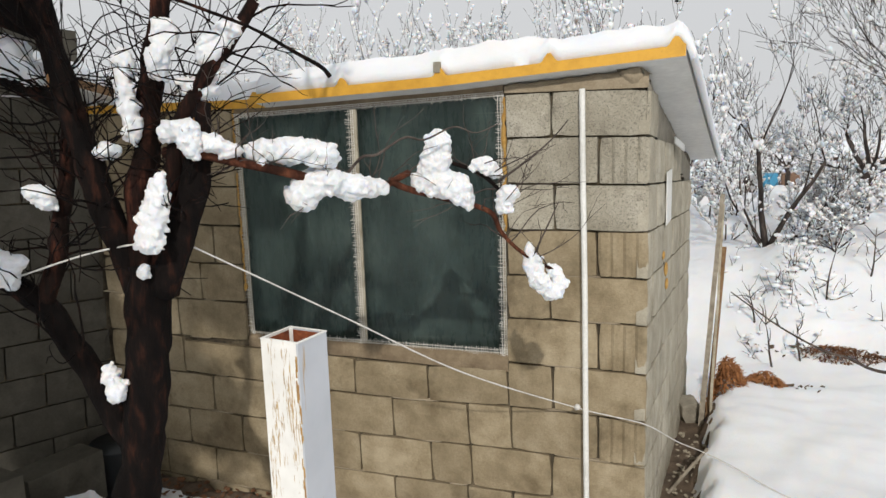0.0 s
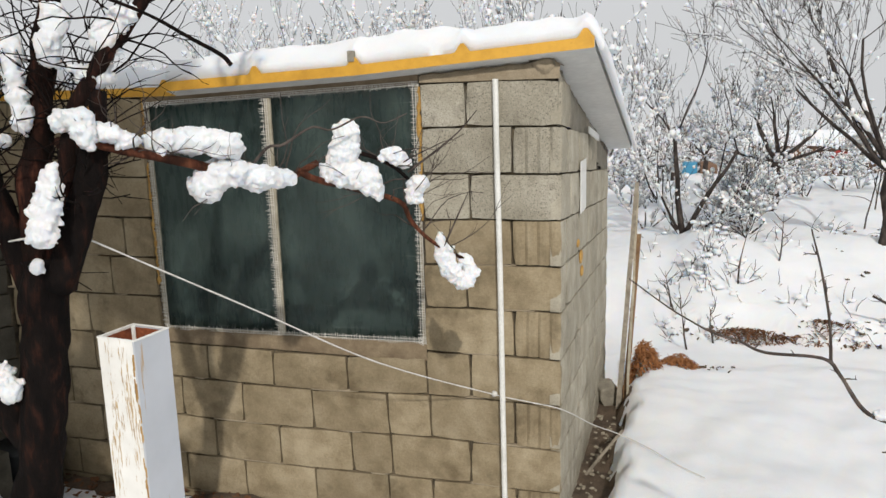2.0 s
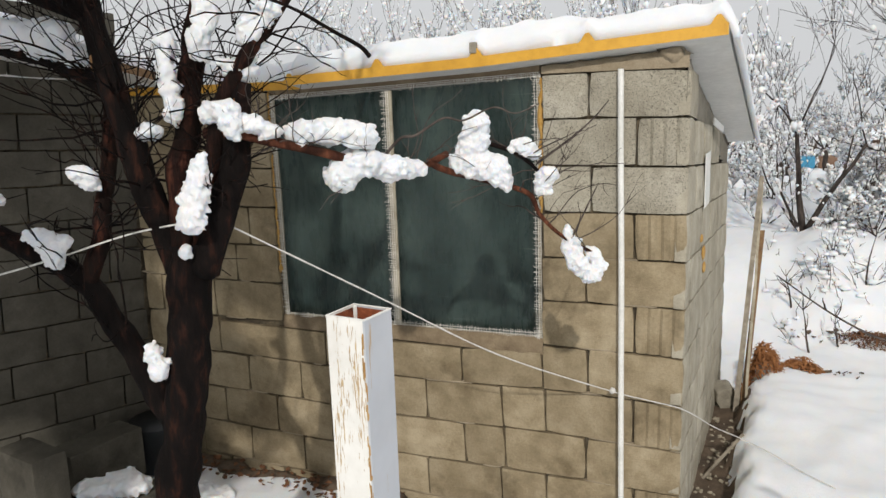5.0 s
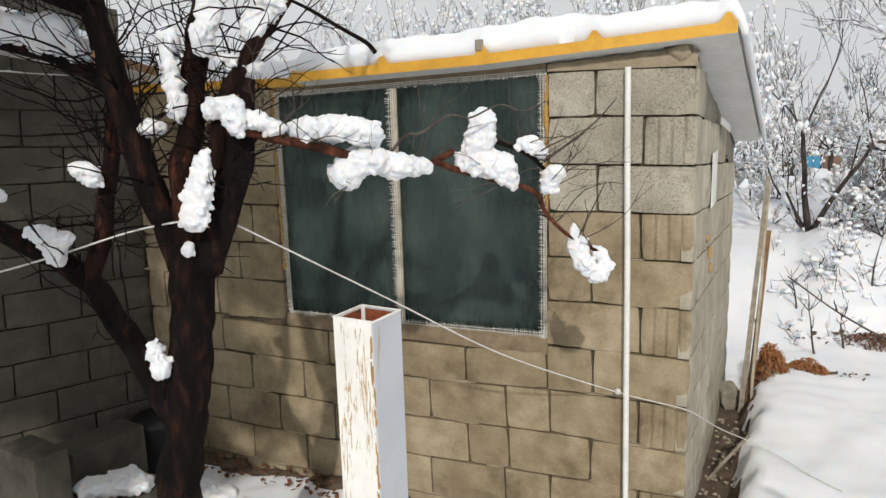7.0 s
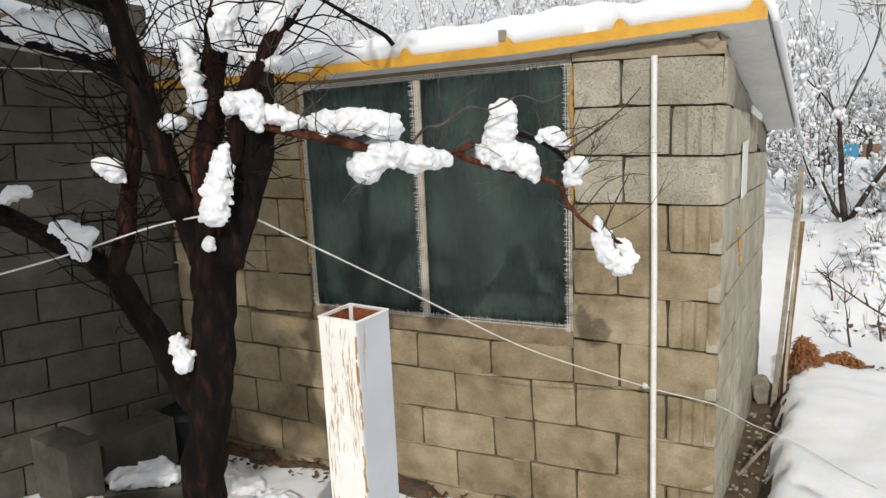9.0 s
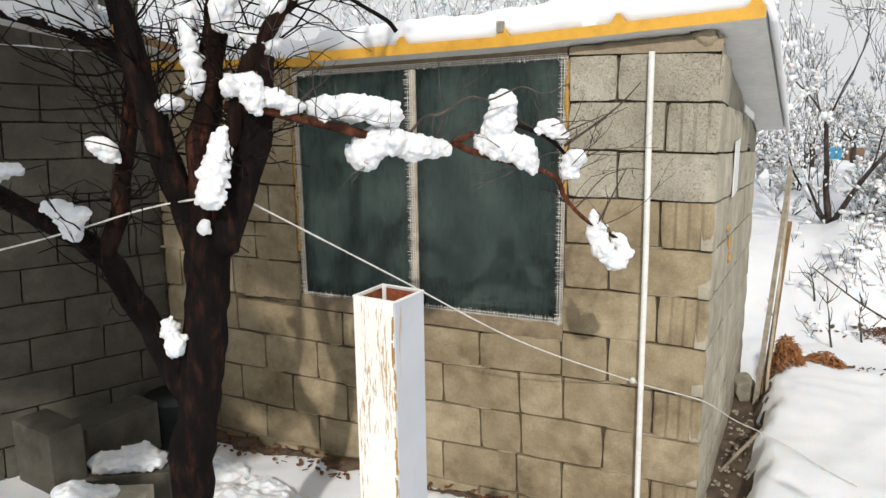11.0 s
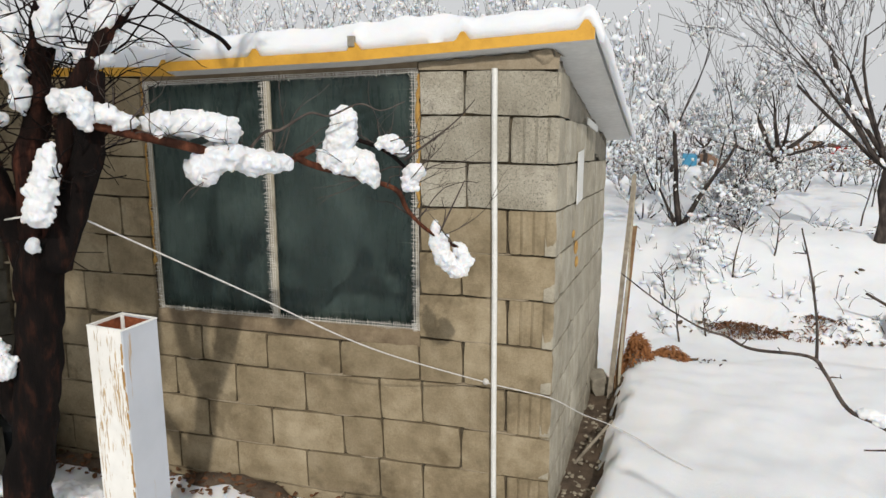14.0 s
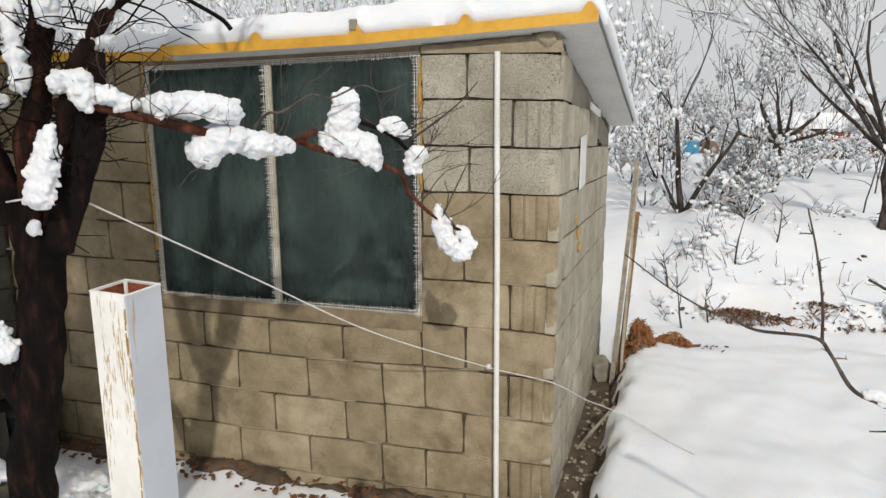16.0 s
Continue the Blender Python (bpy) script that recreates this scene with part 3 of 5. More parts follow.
def build_bed_mortar():
    """Mortar smeared between the top course and the roof, with a lump at the corner."""
    bm = bmesh.new()
    n = 60
    rows = []
    for i in range(n + 1):
        x = lerp(-0.60, -0.012, i / n)
        h = roof_z(x, 0) - 0.006 - 0.012 * abs(noise.noise(Vector((x * 9, 3, 0))))
        h -= 0.03 * step(-0.05, -0.0, x)
        y = -0.002 + 0.006 * noise.noise(Vector((x * 14, 0, 1)))
        rows.append([bm.verts.new(p) for p in ((x, y + 0.002, 2.085), (x, y, lerp(2.1, h, 0.5)), (x, y + 0.02, h), (x, 0.17, h))])
    for a, b in zip(rows, rows[1:]):
        for k in range(3):
            bm.faces.new((a[k], b[k], b[k + 1], a[k + 1]))
    part("bed_mortar", bm, mortar, wall_front, smooth=True)
    bm = bmesh.new()
    bmesh.ops.create_icosphere(bm, subdivisions=3, radius=1.0)
    for v in bm.verts:
        v.co *= 1 + 0.3 * noise.noise(v.co * 1.8)
        v.co = Vector((-0.075 + v.co.x * 0.055, 0.025 + v.co.y * 0.04, 2.135 + v.co.z * 0.036))
    part("mortar_lump", bm, mortar, wall_front, smooth=True)
    # sill mortar under the window
    bm = bmesh.new()
    rows = []
    for i in range(n + 1):
        x = lerp(WIN[0] - 0.0, WIN[1] + 0.01, i / n)
        z = 0.938 - 0.012 * (1 - i / n) + 0.006 * noise.noise(Vector((x * 11, 5, 0)))
        y = 0.004 + 0.006 * noise.noise(Vector((x * 9, 0, 4)))
        rows.append([bm.verts.new(p) for p in ((x, y + 0.004, 0.862), (x, y, 0.895), (x, y + 0.012, z), (x, 0.15, z + 0.01))])
    for a, b in zip(rows, rows[1:]):
        for k in range(3):
            bm.faces.new((a[k], b[k], b[k + 1], a[k + 1]))
    part("sill_mortar", bm, sill_brown, wall_front, "brown mortar sill", smooth=True)
    # mortar over the side wall, raked under the sloping roof
    bm = bmesh.new()
    rows = []
    for i in range(n + 1):
        y = lerp(0.0, DEPTH, i / n)
        h = roof_z(0, y) - 0.01
        x = -0.02 + 0.02 * noise.noise(Vector((y * 12, 1, 0)))
        rows.append([bm.verts.new(p) for p in ((x, y, h - 0.20), (x + 0.004, y, h - 0.07), (x - 0.02, y, h), (-0.17, y, h))])
    for a, b in zip(rows, rows[1:]):
        for k in range(3):
            bm.faces.new((a[k], b[k], b[k + 1], a[k + 1]))
    part("bed_mortar", bm, rubble, wall_side, smooth=True)


build_bed_mortar()


# ---------------------------------------------------------------- window
def build_window():
    win = thing("window_1", "two-light window sealed with dark green film and white mesh tape", "window", kind="structure")
    x0, x1, z0, z1 = WIN
    mid = -1.335
    ya = 0.035
    ztop = lambda x: roof_z(x, 0) - 0.045
    for xa, xb in ((x0 + 0.02, mid - 0.014), (mid + 0.014, x1 - 0.012)):
        bm = bmesh.new()
        rows = []
        for j in range(13):
            row = []
            for i in range(13):
                x = lerp(xa, xb, i / 12)
                z = lerp(z0, ztop(x), j / 12)
                row.append(bm.verts.new((x, ya + 0.004 * noise.noise(Vector((x * 3, 0, z * 3))), z)))
            rows.append(row)
        for j in range(12):
            for i in range(12):
                bm.faces.new((rows[j][i], rows[j][i + 1], rows[j + 1][i + 1], rows[j + 1][i]))
        bmesh.ops.solidify(bm, geom=bm.faces[:], thickness=-0.004)
        part("pane", bm, green_sheet, win, "dark green smeared film", smooth=True)
    bm = bmesh.new()
    box(bm, (mid - 0.016, ya - 0.012, z0), (mid + 0.016, ya + 0.03, ztop(mid)), 0.003)
    part("mullion", bm, frame_wood, win, "weathered pale wooden mullion")
    for name, lo, hi in (("jamb", (x0, ya - 0.01, z0), (x0 + 0.024, ya + 0.03, ztop(x0))), ("jamb", (x1 - 0.016, ya - 0.006, z0), (x1, ya + 0.03, ztop(x1))), ("bottom_rail", (x0 + 0.025, ya - 0.004, z0 - 0.012), (x1 - 0.017, ya + 0.03, z0 + 0.008))):
        bm = bmesh.new()
        box(bm, lo, hi, 0.003)
        part(name, bm, frame_wood, win)
    # head board that follows the roof, its colour darkened for the eave's shade
    bm = bmesh.new()
    pts = [(x0, ztop(x0)), (x1, ztop(x1)), (x1, ztop(x1) + 0.04), (x0, ztop(x0) + 0.04)]
    vs = [[bm.verts.new((x, y, z)) for x, z in pts] for y in (ya - 0.012, ya + 0.04)]
    bm.faces.new(vs[0])
    bm.faces.new(vs[1][::-1])
    for k in range(4):
        m = (k + 1) % 4
        bm.faces.new((vs[0][k], vs[1][k], vs[1][m], vs[0][m]))
    part("head_board", bm, sill_brown, win, "brown plastered head board")
    # strips of white reinforcing mesh: threads of their own
    rng = random.Random(5)

    def mesh_strip(a, b, width, cell, y):
        """Woven strip from a to b (x, z), width towards the pane."""
        bm = bmesh.new()
        a, b = Vector((a[0], 0, a[1])), Vector((b[0], 0, b[1]))
        d = (b - a)
        length = d.length
        d.normalize()
        side = Vector((-d.z, 0, d.x))
        off = lambda s, c: a + d * s + side * c + Vector((0, y + 0.004 * noise.noise(Vector((s * 9 + a.x, c * 30, 1.0))), 0))
        r = 0.0013
        k = 0
        while k * cell <= width + 1e-6:
            n = max(8, int(length / 0.05))
            wob = 0.0015
            tube(bm, [off(length * i / n, k * cell + wob * noise.noise(Vector((i * 0.8, k, a.z)))) for i in range(n + 1)], [r] * (n + 1), 4)
            k += 1
        s = 0.0
        while s < length:
            fray = rng.uniform(0.001, 0.012)
            lean = rng.uniform(-0.004, 0.004)
            tube(bm, [off(s, -0.002), off(s + lean, width * 0.5), off(s + lean * 1.5, width + fray)], [r] * 3, 4)
            s += cell * rng.uniform(0.85, 1.15)
        part("mesh_tape", bm, mesh_white, win, "frayed white fibre mesh tape")

    yb = ya - 0.016
    mesh_strip((x0 + 0.02, z0 - 0.018), (x1 - 0.012, z0 + 0.006), 0.026, 0.012, yb)
    mesh_strip((mid + 0.008, z0), (mid + 0.002, ztop(mid)), 0.032, 0.0115, yb)
    mesh_strip((x1 + 0.004, z0), (x1 + 0.002, ztop(x1)), 0.026, 0.0115, yb)
    mesh_strip((x1, ztop(x1) + 0.012), (x0, ztop(x0) + 0.012), 0.016, 0.008, yb)
    mesh_strip((x0 + 0.03, z0), (x0 + 0.025, ztop(x0)), 0.022, 0.0115, yb)
    # dried foam down the edges
    for cx, za, zb, label in ((x1 + 0.006, 1.5, 2.07, "yellow dried foam seal"), (x0 - 0.004, 1.15, 1.75, "orange dried foam seal"), (x0 - 0.002, 1.80, 2.06, "orange dried foam seal")):
        bm = bmesh.new()
        n = 26
        pts = [(cx + 0.004 * rng.uniform(-1, 1), 0.02, lerp(za, zb, i / n)) for i in range(n + 1)]
        tube(bm, pts, [0.004 + 0.014 * abs(noise.noise(Vector((i * 0.5, cx, 0)))) for i in range(n + 1)], 6, 0.4)
        part("foam_seal", bm, foam, win, label, smooth=True)
    return win


build_window()

# ---------------------------------------------------------------- pole, rope, post
pole = thing("pole", "thin white plastic pipe leaning against the block wall", "pole", (-0.235, -0.06, 0.0))
bm = bmesh.new()
pp = [(0.0, 0.0, 0.02), (-0.005, 0.0, 0.35), (-0.011, 0.006, 0.8), (-0.016, 0.010, 1.3), (-0.026, 0.02, 1.75), (-0.031, 0.028, 2.09)]
tube(bm, smooth_path(pp, 5), [0.0122] * 26, 12)
part("pipe", bm, white_plastic, pole, smooth=True)


def rope(name, label, pts, r=0.0027):
    bm = bmesh.new()
    sp = smooth_path(pts, 10)
    tube(bm, sp, [r * (1 + 0.12 * math.sin(i * 1.7)) for i in range(len(sp))], 7)
    return tagged(new(name, finish(bm, name, white_rope, True)), label, "rope")


rope("rope", "white clothesline tied from the tree across the shed corner",
     [(-1.08, -1.49, 1.70), (-0.83, -1.05, 1.385), (-0.58, -0.61, 1.07), (-0.283, -0.075, 0.768), (-0.13, -0.03, 0.728), (0.006, -0.012, 0.70), (0.10, 0.37, 0.475), (0.19, 0.74, 0.275), (0.339, 0.664, 0.252), (0.482, 0.525, 0.245), (0.613, 0.433, 0.235)])
rope("rope", "white clothesline running from the tree along the neighbouring wall",
     [(-1.09, -1.52, 1.70), (-1.30, -1.57, 1.662), (-1.5, -1.66, 1.60), (-1.703, -1.75, 1.544), (-2.2, -1.97, 1.42), (-2.92, -2.3, 1.25)])
bm = bmesh.new()
bmesh.ops.create_icosphere(bm, subdivisions=2, radius=0.014, matrix=Matrix.Translation((-0.275, -0.078, 0.772)))
for v in bm.verts:
    v.co += Vector((1, 0.4, 1)) * 0.006 * noise.noise(v.co * 90)
tagged(new("rope_knot", finish(bm, "rope_knot", white_rope, True)), "white knot where the line meets the pipe", "rope")

stick = thing("stick", "short pale stick lying against the snow edge", "stick", (0.024, 0.696, 0.03))
bm = bmesh.new()
tube(bm, [(0.0, 0.0, 0.01), (0.09, 0.04, 0.13), (0.185, 0.085, 0.25)], [0.008, 0.0085, 0.008], 7)
part("shaft", bm, weathered_wood, stick)


def build_post():
    """Square steel tube, open at the top, white paint flaking off two sides."""
    cx, cy, top = 0.063, -2.642, 1.847
    post = thing("steel_post", "square steel tube post with flaking white paint and rusty open top", "post", (cx, cy, ground_z(cx, cy) - 0.25))
    a = math.atan2(-3.10 - cy, 0.40 - cx)          # the near corner looks this way
    a += radians(3)
    s, wall = 0.0355, 0.0017
    h = top - post.location.z
    half = s / 2
    post.rotation_euler = (0, 0, a - radians(225))
    faces = (("tube_side", (-half, -half, 0), (half, -half + wall, h)), ("tube_side", (-half, -half + wall, 0), (-half + wall, half - wall, h)),
             ("tube_side", (-half, half - wall, 0), (half, half, h)), ("tube_side", (half - wall, -half + wall, 0), (half, half - wall, h)))
    # two faces take the darker paint that carries their shade
    mats = (shaded_white_paint, flaking_white_paint, flaking_white_paint, shaded_white_paint)
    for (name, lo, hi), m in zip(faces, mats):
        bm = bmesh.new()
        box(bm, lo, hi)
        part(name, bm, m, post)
    # rusty lining and rim
    q = half - wall - 0.0006
    for lo, hi in (((-q, -q, 0.02), (q, -q + 0.0005, h - 0.001)), ((-q, q - 0.0005, 0.02), (q, q, h - 0.001)), ((-q, -q + 0.001, 0.02), (-q + 0.0005, q - 0.001, h - 0.001)), ((q - 0.0005, -q + 0.001, 0.02), (q, q - 0.001, h - 0.001))):
        bm = bmesh.new()
        box(bm, lo, hi)
        part("lining", bm, rust, post, "rusty inner face")
    bm = bmesh.new()
    o = half + 0.0004
    for lo, hi in (((-o, -o, h), (o, -half + wall, h + 0.0008)), ((-o, half - wall, h), (o, o, h + 0.0008)), ((-o, -half + wall, h), (-half + wall, half - wall, h + 0.0008)), ((half - wall, -half + wall, h), (o, half - wall, h + 0.0008))):
        box(bm, lo, hi)
    part("rim", bm, flaking_white_paint, post, "chipped pale rim")
    bm = bmesh.new()
    tube(bm, [(q - 0.0012, q - 0.0012, h - 0.06), (q - 0.0014, q - 0.0014, h - 0.02), (q - 0.0012, q - 0.0012, h)], [0.0012, 0.0016, 0.0018], 6)
    part("weld_seam", bm, white_plastic, post, "pale weld seam inside the tube")
    rng = random.Random(6)
    bm = bmesh.new()
    z = h - 0.01
    while z > h - 0.45:
        tall, wide = rng.uniform(0.003, 0.014), rng.uniform(0.0004, 0.0015)
        at = -half + rng.uniform(0.0, 0.003)
        if rng.random() < 0.75:
            box(bm, (-half - 0.0003, at, z - tall), (-half + 0.0002, at + wide, z))
        z -= tall * rng.uniform(0.2, 1.0)
    tagged(part("rust_flakes", bm, ochre_rust, post, "ochre rust along the corner"), kind="stuff")
    return post


build_post()

# ---------------------------------------------------------------- near tree
near_tree = thing("tree", "old fruit tree with dark wet reddish bark and pruned limbs", "tree", (-1.42, -1.48, 0.10))


def limb(name, pts, r0, r1, mat, parent, rough=0.16, sides=12, label=""):
    base = Vector(parent.location)
    sp = smooth_path(pts, 6)
    n = len(sp)
    for i, p in enumerate(sp[1:-1], 1):
        p += Vector((noise.noise(p * 9), noise.noise(p * 9 + Vector((5, 0, 0))), 0)) * r0 * 0.22
    bm = bmesh.new()
    tube(bm, [p - base for p in sp], [lerp(r0, r1, i / (n - 1)) * (1 + 0.10 * noise.noise(sp[i] * 11)) for i in range(n)], sides, rough)
    part(name, bm, mat, parent, label, smooth=True)
    return sp


TREE_LIMBS = []
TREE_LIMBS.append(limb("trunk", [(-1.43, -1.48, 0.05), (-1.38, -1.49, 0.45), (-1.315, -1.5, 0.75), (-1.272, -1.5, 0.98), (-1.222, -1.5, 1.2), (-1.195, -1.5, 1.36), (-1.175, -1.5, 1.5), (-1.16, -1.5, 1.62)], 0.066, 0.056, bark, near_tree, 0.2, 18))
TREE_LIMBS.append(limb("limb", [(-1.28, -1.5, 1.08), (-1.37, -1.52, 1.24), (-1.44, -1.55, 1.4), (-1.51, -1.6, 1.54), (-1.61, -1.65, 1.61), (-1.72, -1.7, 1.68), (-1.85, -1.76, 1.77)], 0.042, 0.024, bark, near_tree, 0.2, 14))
TREE_LIMBS.append(limb("limb", [(-1.49, -1.59, 1.50), (-1.445, -1.56, 1.62), (-1.44, -1.53, 1.75), (-1.45, -1.48, 1.9), (-1.46, -1.45, 2.02)], 0.029, 0.019, bark_mid, near_tree))
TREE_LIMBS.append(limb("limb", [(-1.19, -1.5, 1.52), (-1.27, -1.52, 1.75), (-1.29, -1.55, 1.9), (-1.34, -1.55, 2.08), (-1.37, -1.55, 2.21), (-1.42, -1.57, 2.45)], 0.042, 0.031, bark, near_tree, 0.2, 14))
TREE_LIMBS.append(limb("limb", [(-1.165, -1.5, 1.55), (-1.20, -1.48, 1.76), (-1.18, -1.46, 1.91), (-1.16, -1.44, 2.08), (-1.14, -1.42, 2.21), (-1.12, -1.38, 2.45)], 0.043, 0.027, bark_mid, near_tree, 0.2, 14))
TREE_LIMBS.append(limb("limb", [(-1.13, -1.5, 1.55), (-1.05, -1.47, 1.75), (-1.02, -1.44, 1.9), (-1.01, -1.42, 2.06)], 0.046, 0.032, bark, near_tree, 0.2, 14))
TREE_LIMBS.append(limb("limb", [(-1.13, -1.5, 1.60), (-1.09, -1.475, 1.80), (-1.05, -1.46, 2.0), (-0.97, -1.43, 2.13), (-0.92, -1.4, 2.2), (-0.86, -1.35, 2.32)], 0.028, 0.016, bark_mid, near_tree))
TREE_LIMBS.append(limb("limb", [(-1.10, -1.47, 1.93), (-1.0, -1.45, 1.925), (-0.9, -1.42, 1.9), (-0.8, -1.32, 1.86), (-0.74, -1.2, 1.82), (-0.66, -1.08, 1.8), (-0.58, -1.02, 1.84)], 0.0161, 0.0098, bark_red, near_tree, 0.15, 10))
TREE_LIMBS.append(limb("limb", [(-0.63, -1.06, 1.82), (-0.59, -1.02, 1.79), (-0.49, -0.95, 1.752), (-0.37, -0.9, 1.71), (-0.345, -0.86, 1.64), (-0.29, -0.82, 1.57), (-0.20, -0.78, 1.51)], 0.0110, 0.0051, bark_red, near_tree, 0.15, 9))
TREE_LIMBS.append(limb("limb", [(-0.49, -0.955, 1.87), (-0.39, -0.93, 1.83), (-0.33, -0.9, 1.77), (-0.30, -0.88, 1.72)], 0.0076, 0.0034, bark, near_tree, 0.15, 8))
TREE_LIMBS.append(limb("limb", [(-2.2, -1.5, 2.27), (-1.78, -1.5, 2.18), (-1.55, -1.52, 2.13), (-1.32, -1.55, 2.04)], 0.0170, 0.0238, bark, near_tree, 0.2, 10))
TREE_LIMBS.append(limb("branch", [(-1.0, -1.5, 2.32), (-0.81, -1.45, 2.24), (-0.72, -1.4, 2.18), (-0.67, -1.35, 2.14), (-0.655, -1.33, 2.115)], 0.0042, 0.0062, bark, near_tree, 0.15, 7))
TREE_LIMBS.append(limb("branch", [(-0.72, -1.18, 1.83), (-0.665, -1.16, 1.893), (-0.625, -1.14, 1.90), (-0.555, -1.1, 1.946), (-0.50, -1.08, 1.938), (-0.42, -1.05, 1.972), (-0.365, -1.02, 1.953), (-0.30, -1.0, 1.978)], 0.0051, 0.0017, bark_grey, near_tree, 0.15, 6))
TREE_LIMBS.append(limb("branch", [(-0.34, -0.9, 1.80), (-0.25, -0.85, 1.87), (-0.2, -0.8, 1.92), (-0.15, -0.78, 1.98)], 0.0043, 0.0015, bark_grey, near_tree, 0.15, 6))
TREE_LIMBS.append(limb("branch", [(-0.26, -0.81, 1.55), (-0.2, -0.8, 1.68), (-0.18, -0.78, 1.73)], 0.0034, 0.0013, bark_grey, near_tree, 0.15, 6))


def twig_path(start, direction, length, rng, droop=0.0, n=7, wobble=0.36):
    p, d = Vector(start), Vector(direction).normalized()
    pts = [p.copy()]
    for _ in range(n):
        d = (d + Vector((rng.uniform(-1, 1), rng.uniform(-1, 1), rng.uniform(-1, 1))) * wobble - Vector((0, 0, droop))).normalized()
        p = p + d * length / n
        pts.append(p.copy())
    return pts


def twigs(name, hosts, count, length, radius, mat, parent, seed, up=0.3, knots=True):
    """Many fine twigs as one mesh of a tree."""
    rng = random.Random(seed)
    base = Vector(parent.location)
    bm = bmesh.new()
    for _ in range(count):
        h = rng.choice(hosts)
        s = h[rng.randrange(len(h) // 4, len(h))]
        d = Vector((rng.uniform(-1, 1), rng.uniform(-0.8, 0.8), rng.uniform(-0.35, 1) + up))
        L = length * rng.uniform(0.4, 1.25)
        r = radius * rng.uniform(0.6, 1.2)
        pts = twig_path(s, d, L, rng)
        tube(bm, [p - base for p in pts], [lerp(r, r * 0.35, i / 7) for i in range(8)], 4)
        for _ in range(rng.randrange(1, 4)):
            k = rng.randrange(2, 7)
            d2 = (pts[k] - pts[k - 1]).normalized() + Vector((rng.uniform(-1, 1), rng.uniform(-1, 1), rng.uniform(-0.4, 1)))
            sub = twig_path(pts[k], d2, L * rng.uniform(0.15, 0.45), rng, n=4)
            tube(bm, [p - base for p in sub], [lerp(r * 0.6, r * 0.25, i / 4) for i in range(5)], 3)
    return part(name, bm, mat, parent)


tagged(twigs("twigs", [TREE_LIMBS[1], TREE_LIMBS[2], TREE_LIMBS[3], TREE_LIMBS[10]], 120, 0.36, 0.0036, bark, near_tree, 3), kind="stuff")
tagged(twigs("twigs", [TREE_LIMBS[4], TREE_LIMBS[6], TREE_LIMBS[3]], 55, 0.42, 0.0032, bark, near_tree, 4, 0.6), kind="stuff")
tagged(twigs("twigs", TREE_LIMBS[4:7], 60, 0.30, 0.0032, bark, near_tree, 9, 0.25), kind="stuff")
tagged(twigs("twigs", TREE_LIMBS[7:10], 60, 0.24, 0.0024, bark_grey, near_tree, 6, 0.2), kind="stuff")


def snow_clump(name, label, balls, seed, group="snow on the near tree", swell=1.0):
    """A clump of wet snow: a chain of lumps joined to one mass with crumbling edges."""
    rng = random.Random(seed * 7 + 3)
    chain = [Vector(balls[0])]
    for a, b in zip(balls, balls[1:]):
        a, b = Vector(a), Vector(b)
        gap = (a - b).xyz.length / min(min(a[3:]), min(b[3:]))
        n = max(1, min(4, int(gap / 0.9)))
        for k in range(1, n + 1):
            m = a.lerp(b, k / (n + 1)) if n else a
            mid = list(m[:3]) + [0.86 * v for v in m[3:]]
            chain.append(Vector(mid))
        chain.append(b)
    lumps = list(chain)
    for c in chain:
        for _ in range(5):
            u = Vector((rng.uniform(-1, 1), rng.uniform(-0.8, 0.8), rng.uniform(-1, 0.75)))
            u.normalize()
            f = rng.uniform(0.2, 0.42)
            r = min(c[3:]) * f
            lumps.append(Vector((c[0] + u.x * c[3], c[1] + u.y * c[4], c[2] + u.z * c[5], r * 1.1, r, r)))
    bm = bmesh.new()
    for k, (x, y, z, *radii) in enumerate(lumps):
        rx, ry, rz = (swell * r for r in radii)
        r = bmesh.ops.create_icosphere(bm, subdivisions=2, radius=1.0)
        for v in r["verts"]:
            q = v.co.copy()
            q *= 1 + 0.22 * noise.noise(q * 1.1 + Vector((seed, k, 0))) + 0.13 * noise.noise(q * 3.1 + Vector((k, seed, 0)))
            v.co = Vector((x + q.x * rx, y + q.y * ry, z + q.z * rz))
    ob = new(name, finish(bm, name, snow_lump, True))
    size = min(max(max(b[3:]) for b in balls), 0.12)
    mass = ob.modifiers.new("mass", "REMESH")
    mass.mode, mass.voxel_size, mass.use_smooth_shade = "VOXEL", max(0.0032, size * 0.075), True
    even = ob.modifiers.new("even", "SMOOTH")
    even.factor, even.iterations = 0.5, 9
    for kind, scale, depth, amount in (("coarse", 0.5, 1, 0.30), ("fine", 0.2, 4, 0.24)):
        tex = bpy.data.textures.new(kind, "CLOUDS")
        tex.noise_scale, tex.noise_depth = max(0.007, size * scale), depth
        push = ob.modifiers.new(kind, "DISPLACE")
        push.texture, push.texture_coords, push.strength, push.mid_level = tex, "GLOBAL", size * amount, 0.5
    CLUMPS.append(ob)
    return tagged(ob, label, "snow", group)


